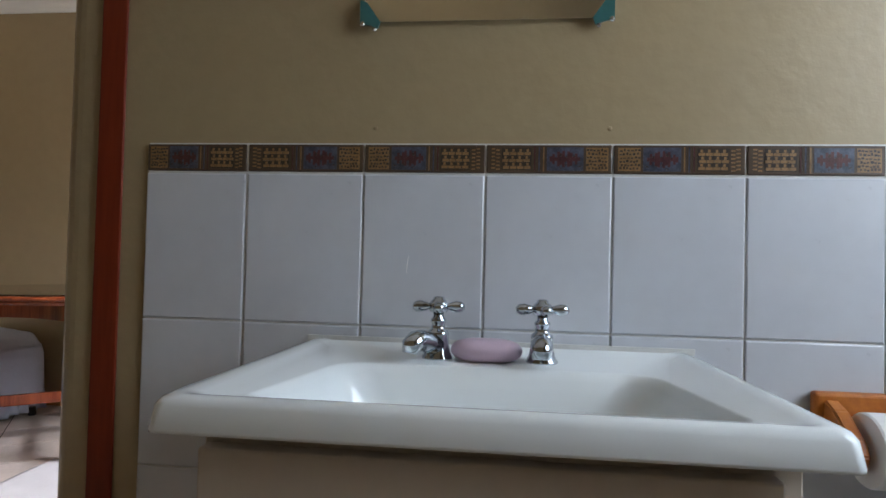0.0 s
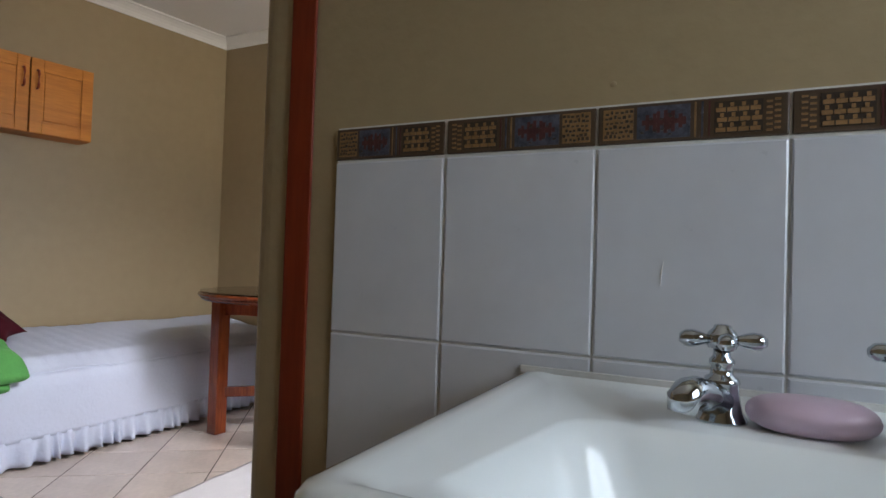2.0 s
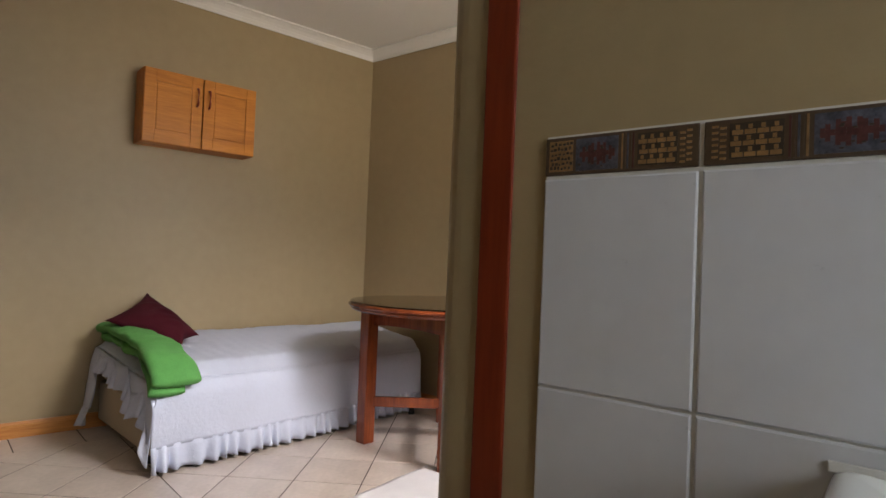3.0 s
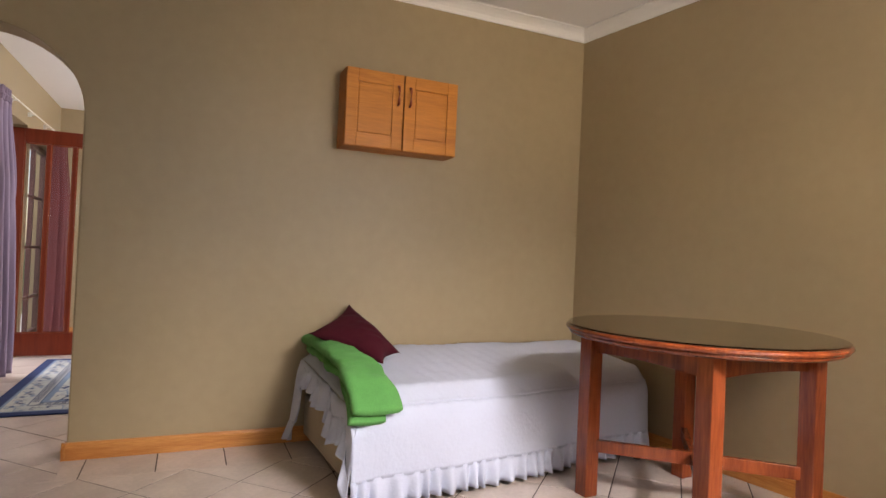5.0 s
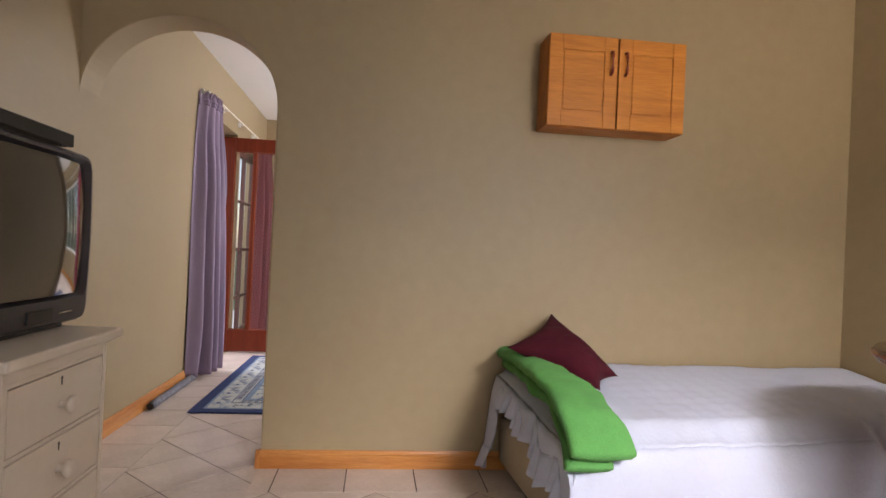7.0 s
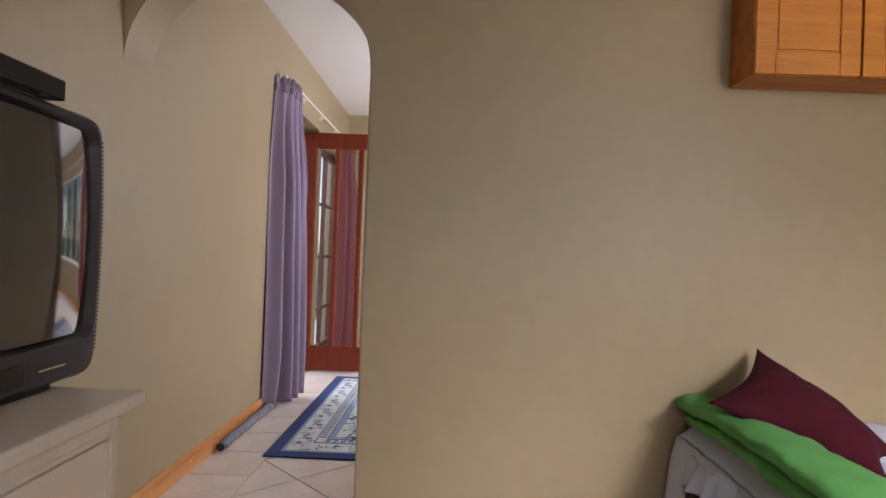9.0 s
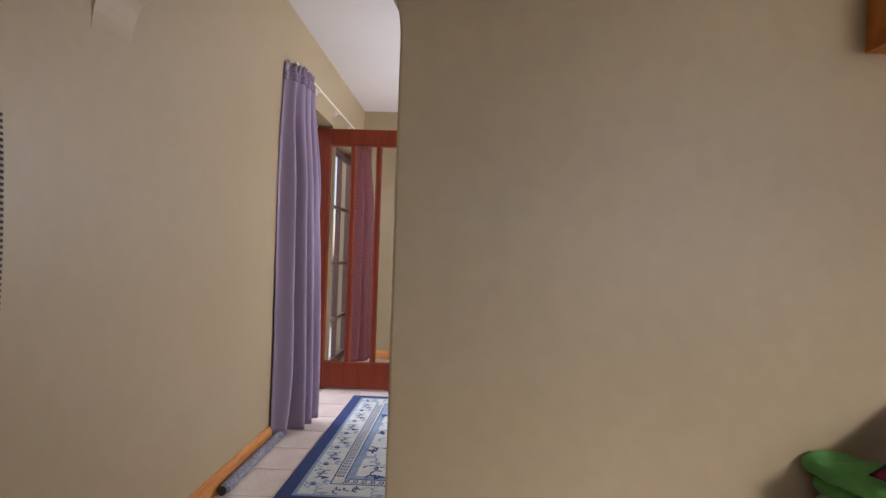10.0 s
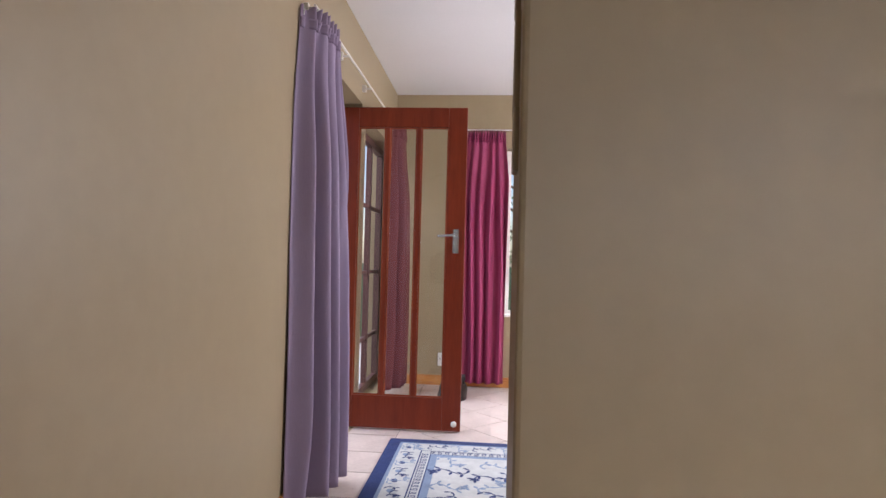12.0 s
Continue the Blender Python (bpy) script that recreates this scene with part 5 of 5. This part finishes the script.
for i, (x, y, h) in enumerate(((-10.2, 2.6, 3.4), (-11.6, 4.6, 4.2), (-13.6, 3.6, 4.5), (-6.6, -4.5, 3.8), (-9.5, -5.5, 4.4))):
    tree(x, y, h, i + 1)


# ---- tiles of the basin wall ----
P, PW, PH = 0.203, 0.200, 0.250


def slab(w, h, t=0.006, b=0.0022):
    """A glazed tile from (0, 0) to (w, h) in x and z, out towards -y, with a rounded rim."""
    me = bpy.data.meshes.new("tile")
    vs = [(0, 0, 0), (w, 0, 0), (w, 0, h), (0, 0, h), (0, -t + b * 0.6, 0), (w, -t + b * 0.6, 0), (w, -t + b * 0.6, h), (0, -t + b * 0.6, h), (b, -t, b), (w - b, -t, b), (w - b, -t, h - b), (b, -t, h - b)]
    fs = [(0, 1, 5, 4), (1, 2, 6, 5), (2, 3, 7, 6), (3, 0, 4, 7), (4, 5, 9, 8), (5, 6, 10, 9), (6, 7, 11, 10), (7, 4, 8, 11), (8, 9, 10, 11)]
    me.from_pydata(vs, [], fs)
    return me


tile_full, tile_cut = slab(PW, PH), slab(0.179, PH)
for me in (tile_full, tile_cut):
    me.materials.append(TILE)
TZ = [1.1295 - 0.253 * (i + 1) + 0.0015 for i in range(4)]
bm = bmesh.new()
box(bm, -0.181, 1.98, -0.0030, -0.0003, 0.10, 1.181)
grout = tagged(part("tile_grout", bm, GROUT, m=BASIN), "white grout between glazed wall tiles", "grout", kind="structure")
for z in TZ:
    for i in range(-1, 10):
        ob = new("tile", tile_cut if i < 0 else tile_full)
        ob.parent = grout
        ob.matrix_basis = pose(-0.182 if i < 0 else 0.0015 + P * i, -0.0002, z)


def border_mesh(w, flip):
    """One patterned border tile: leopard square, red and blue field, stripes, woven bricks, chevrons."""
    bm = bmesh.new()
    h = 0.046
    k = w / 0.2

    def q(x0, x1, z0, z1, y, mi):
        x0, x1 = x0 * k, x1 * k
        if flip:
            x0, x1 = w - x1, w - x0
        box(bm, x0, x1, y, -0.0042, z0, z1, 0, mi)

    box(bm, 0, w, -0.0056, 0, 0, h, 0.0015, 0)
    rng = random.Random(5)
    # leopard square
    q(0.006, 0.041, 0.0045, h - 0.0045, -0.0060, 1)
    for i in range(6):
        for j in range(6):
            x, z = 0.0075 + i * 0.0054 + rng.uniform(-0.0008, 0.0008) + (j % 2) * 0.0018, 0.0065 + j * 0.0058 + rng.uniform(-0.0008, 0.0008)
            a = rng.uniform(0.0026, 0.0044)
            q(x, min(x + a, 0.0405), z, z + rng.uniform(0.0022, 0.0042), -0.0066, 4 if rng.random() < 0.6 else 0)
    # mottled blue field with a dark red figure
    q(0.045, 0.103, 0.004, h - 0.004, -0.0060, 2)
    for i in range(12):
        x = 0.0505 + i * 0.0040
        a = 0.008 * math.sin(math.pi * (i + 0.5) / 12) + 0.006 * rng.random() + 0.001
        if i in (2, 5, 9):
            a *= 0.3
        q(x, x + 0.0041, h / 2 - a, h / 2 + a, -0.0062 - 0.0002 * (i % 2), 3)
    for i in range(9):
        x, z = rng.uniform(0.047, 0.099), rng.uniform(0.006, h - 0.010)
        q(x, x + 0.0035, z, z + 0.0018, -0.0068, 4)
    # stripes
    for i, mi in enumerate((1, 0, 2, 0, 3)):
        q(0.107 + i * 0.0036, 0.1092 + i * 0.0036, 0.003, h - 0.003, -0.0062, mi)
    # woven bricks
    q(0.1275, 0.1755, 0.0050, h - 0.0050, -0.0058, 4)
    for j in range(3):
        for i in range(4):
            x, z = 0.1290 + i * 0.0114 + (j % 2) * 0.0014, 0.0068 + j * 0.0112
            q(x, x + 0.0100, z, z + 0.0046, -0.0067, 1)
            q(x + 0.0030, x + 0.0068, z + 0.0054, z + 0.0098, -0.0064, 1)
    # chevrons
    for j in range(6):
        z = 0.005 + j * 0.0062
        q(0.1785, 0.1845, z, z + 0.0024, -0.0064, 1)
        q(0.1862, 0.1922, z + 0.002, z + 0.0044, -0.0064, 1)
    me = bpy.data.meshes.new("border_tile")
    bm.to_mesh(me)
    bm.free()
    for m in (RIMBROWN, TAN, BLUEGLAZE, REDGLAZE, DARKGLAZE):
        me.materials.append(m)
    return me


ba, bb, bc = border_mesh(0.2, True), border_mesh(0.2, False), border_mesh(0.179, False)
for i in range(-1, 10):
    ob = new("border_tile", bc if i < 0 else (ba if i % 2 == 0 else bb))
    ob.parent = grout
    ob["label"] = "patterned relief border tile in brown, tan, blue and red"
    ob.matrix_basis = pose(-0.182 if i < 0 else 0.0015 + P * i, -0.0002, 1.1325)


# ---- floor tiles ----
bm = bmesh.new()
box(bm, XFAR - 0.2, 0.74, 2.75, 5.1, -0.12, -0.0025)
box(bm, XFAR - 0.2, 2.8, 0.45, 2.75, -0.12, -0.0025)
floor = tagged(part("floor", bm, FLOORGROUT), "pale mottled ceramic floor tiles laid diagonally with dark grout", "floor", kind="structure")
FT, JT = 0.311, 0.0058


def clip(poly, inside, cut):
    out = []
    for i, p in enumerate(poly):
        q = poly[(i + 1) % len(poly)]
        a, b = inside(p), inside(q)
        if a >= 0:
            out.append(p)
        if (a >= 0) != (b >= 0):
            k = a / (a - b)
            out.append((p[0] + (q[0] - p[0]) * k, p[1] + (q[1] - p[1]) * k))
    return out


def clip_rect(poly, x0, x1, y0, y1):
    for f in (lambda p: p[0] - x0, lambda p: x1 - p[0], lambda p: p[1] - y0, lambda p: y1 - p[1]):
        poly = clip(poly, f, None)
        if len(poly) < 3:
            return []
    return poly


pieces = []
h = FT / 2 - JT / 2
XB, YB = XA + 0.275, YL + 0.300


def square(cx, cy, diag):
    if diag:
        r = h * math.sqrt(2)
        return [(cx + r, cy), (cx, cy + r), (cx - r, cy), (cx, cy - r)]
    return [(cx - h, cy - h), (cx + h, cy - h), (cx + h, cy + h), (cx - h, cy + h)]


# border rows along the wall with the arch and along the long wall
for i in range(0, 11):
    y0 = 1.652 + FT * (i - 1)
    pieces.append(clip_rect([(XA, y0 + JT / 2), (XB - JT / 2, y0 + JT / 2), (XB - JT / 2, y0 + FT - JT / 2), (XA, y0 + FT - JT / 2)], XA, 3, JAMB, 5))
for i in range(0, 27):
    x0 = -6.98 + FT * i
    pieces.append([(x0 + JT / 2, YL - 0.0), (x0 + FT - JT / 2, YL - 0.0), (x0 + FT - JT / 2, YB - JT / 2), (x0 + JT / 2, YB - JT / 2)])
D = FT * math.sqrt(2)
for i in range(-40, 30):
    for j in range(-20, 22):
        cx, cy = XB + (i + 0.0) * D / 2, 1.878 + D * j + (D / 2 if i % 2 else 0)
        sq = square(cx, cy, True)
        for x0, x1, y0, y1 in ((XB, 2.7, YB, 2.74), (XB, 0.6, 2.7445, 5.0), (XFAR, XB - 0.0045, YB, JAMB - 0.0), (XFAR, XA - TA, JAMB, 3.6)):
            c = clip_rect(sq, x0, x1, y0, y1)
            if len(c) >= 3:
                pieces.append(c)


def area(p):
    return abs(sum(a[0] * b[1] - b[0] * a[1] for a, b in zip(p, p[1:] + p[:1]))) / 2


def prism(poly, o=(0, 0)):
    c = (sum(p[0] for p in poly) / len(poly), sum(p[1] for p in poly) / len(poly))
    n = len(poly)
    vs = [(x - o[0], y - o[1], -0.003) for x, y in poly] + [(x - o[0], y - o[1], -0.0008) for x, y in poly]
    for x, y in poly:
        d = math.hypot(c[0] - x, c[1] - y) or 1
        vs.append((x + (c[0] - x) / d * 0.002 - o[0], y + (c[1] - y) / d * 0.002 - o[1], 0.0))
    fs = [tuple(range(2 * n, 3 * n))]
    for k in (0, n):
        fs += [(k + i, k + (i + 1) % n, k + n + (i + 1) % n, k + n + i) for i in range(n)]
    return vs, fs


def ccw(p):
    return p if sum(a[0] * b[1] - b[0] * a[1] for a, b in zip(p, p[1:] + p[:1])) > 0 else p[::-1]


pieces = [ccw(p) for p in pieces if len(p) >= 3 and area(p) > 2e-4]
pieces.sort(key=lambda p: (p[0][0] > -0.2, abs(p[0][1] - 1.8) + 0.25 * abs(p[0][0] + 2.6)))
shared = {}
for p in pieces[:300]:
    o = (sum(a[0] for a in p) / len(p), sum(a[1] for a in p) / len(p))
    key_ = tuple(sorted((round(a[0] - o[0], 3), round(a[1] - o[1], 3)) for a in p))
    if key_ not in shared:
        me = bpy.data.meshes.new("floor_tile")
        vs, fs = prism(p, o)
        me.from_pydata(vs, [], fs)
        me.materials.append(FLOORTILE)
        shared[key_] = me
    ob = new("tile", shared[key_])
    ob.parent = floor
    ob.matrix_basis = pose(o[0], o[1], 0)
vs, fs = [], []
for p in pieces[300:]:
    a, b = prism(p)
    k = len(vs)
    vs += a
    fs += [tuple(i + k for i in f) for f in b]
me = bpy.data.meshes.new("far_tiles")
me.from_pydata(vs, [], fs)
me.materials.append(FLOORTILE)
ob = new("far_tiles", me)
ob.parent = floor
tagged(ob, kind="stuff")
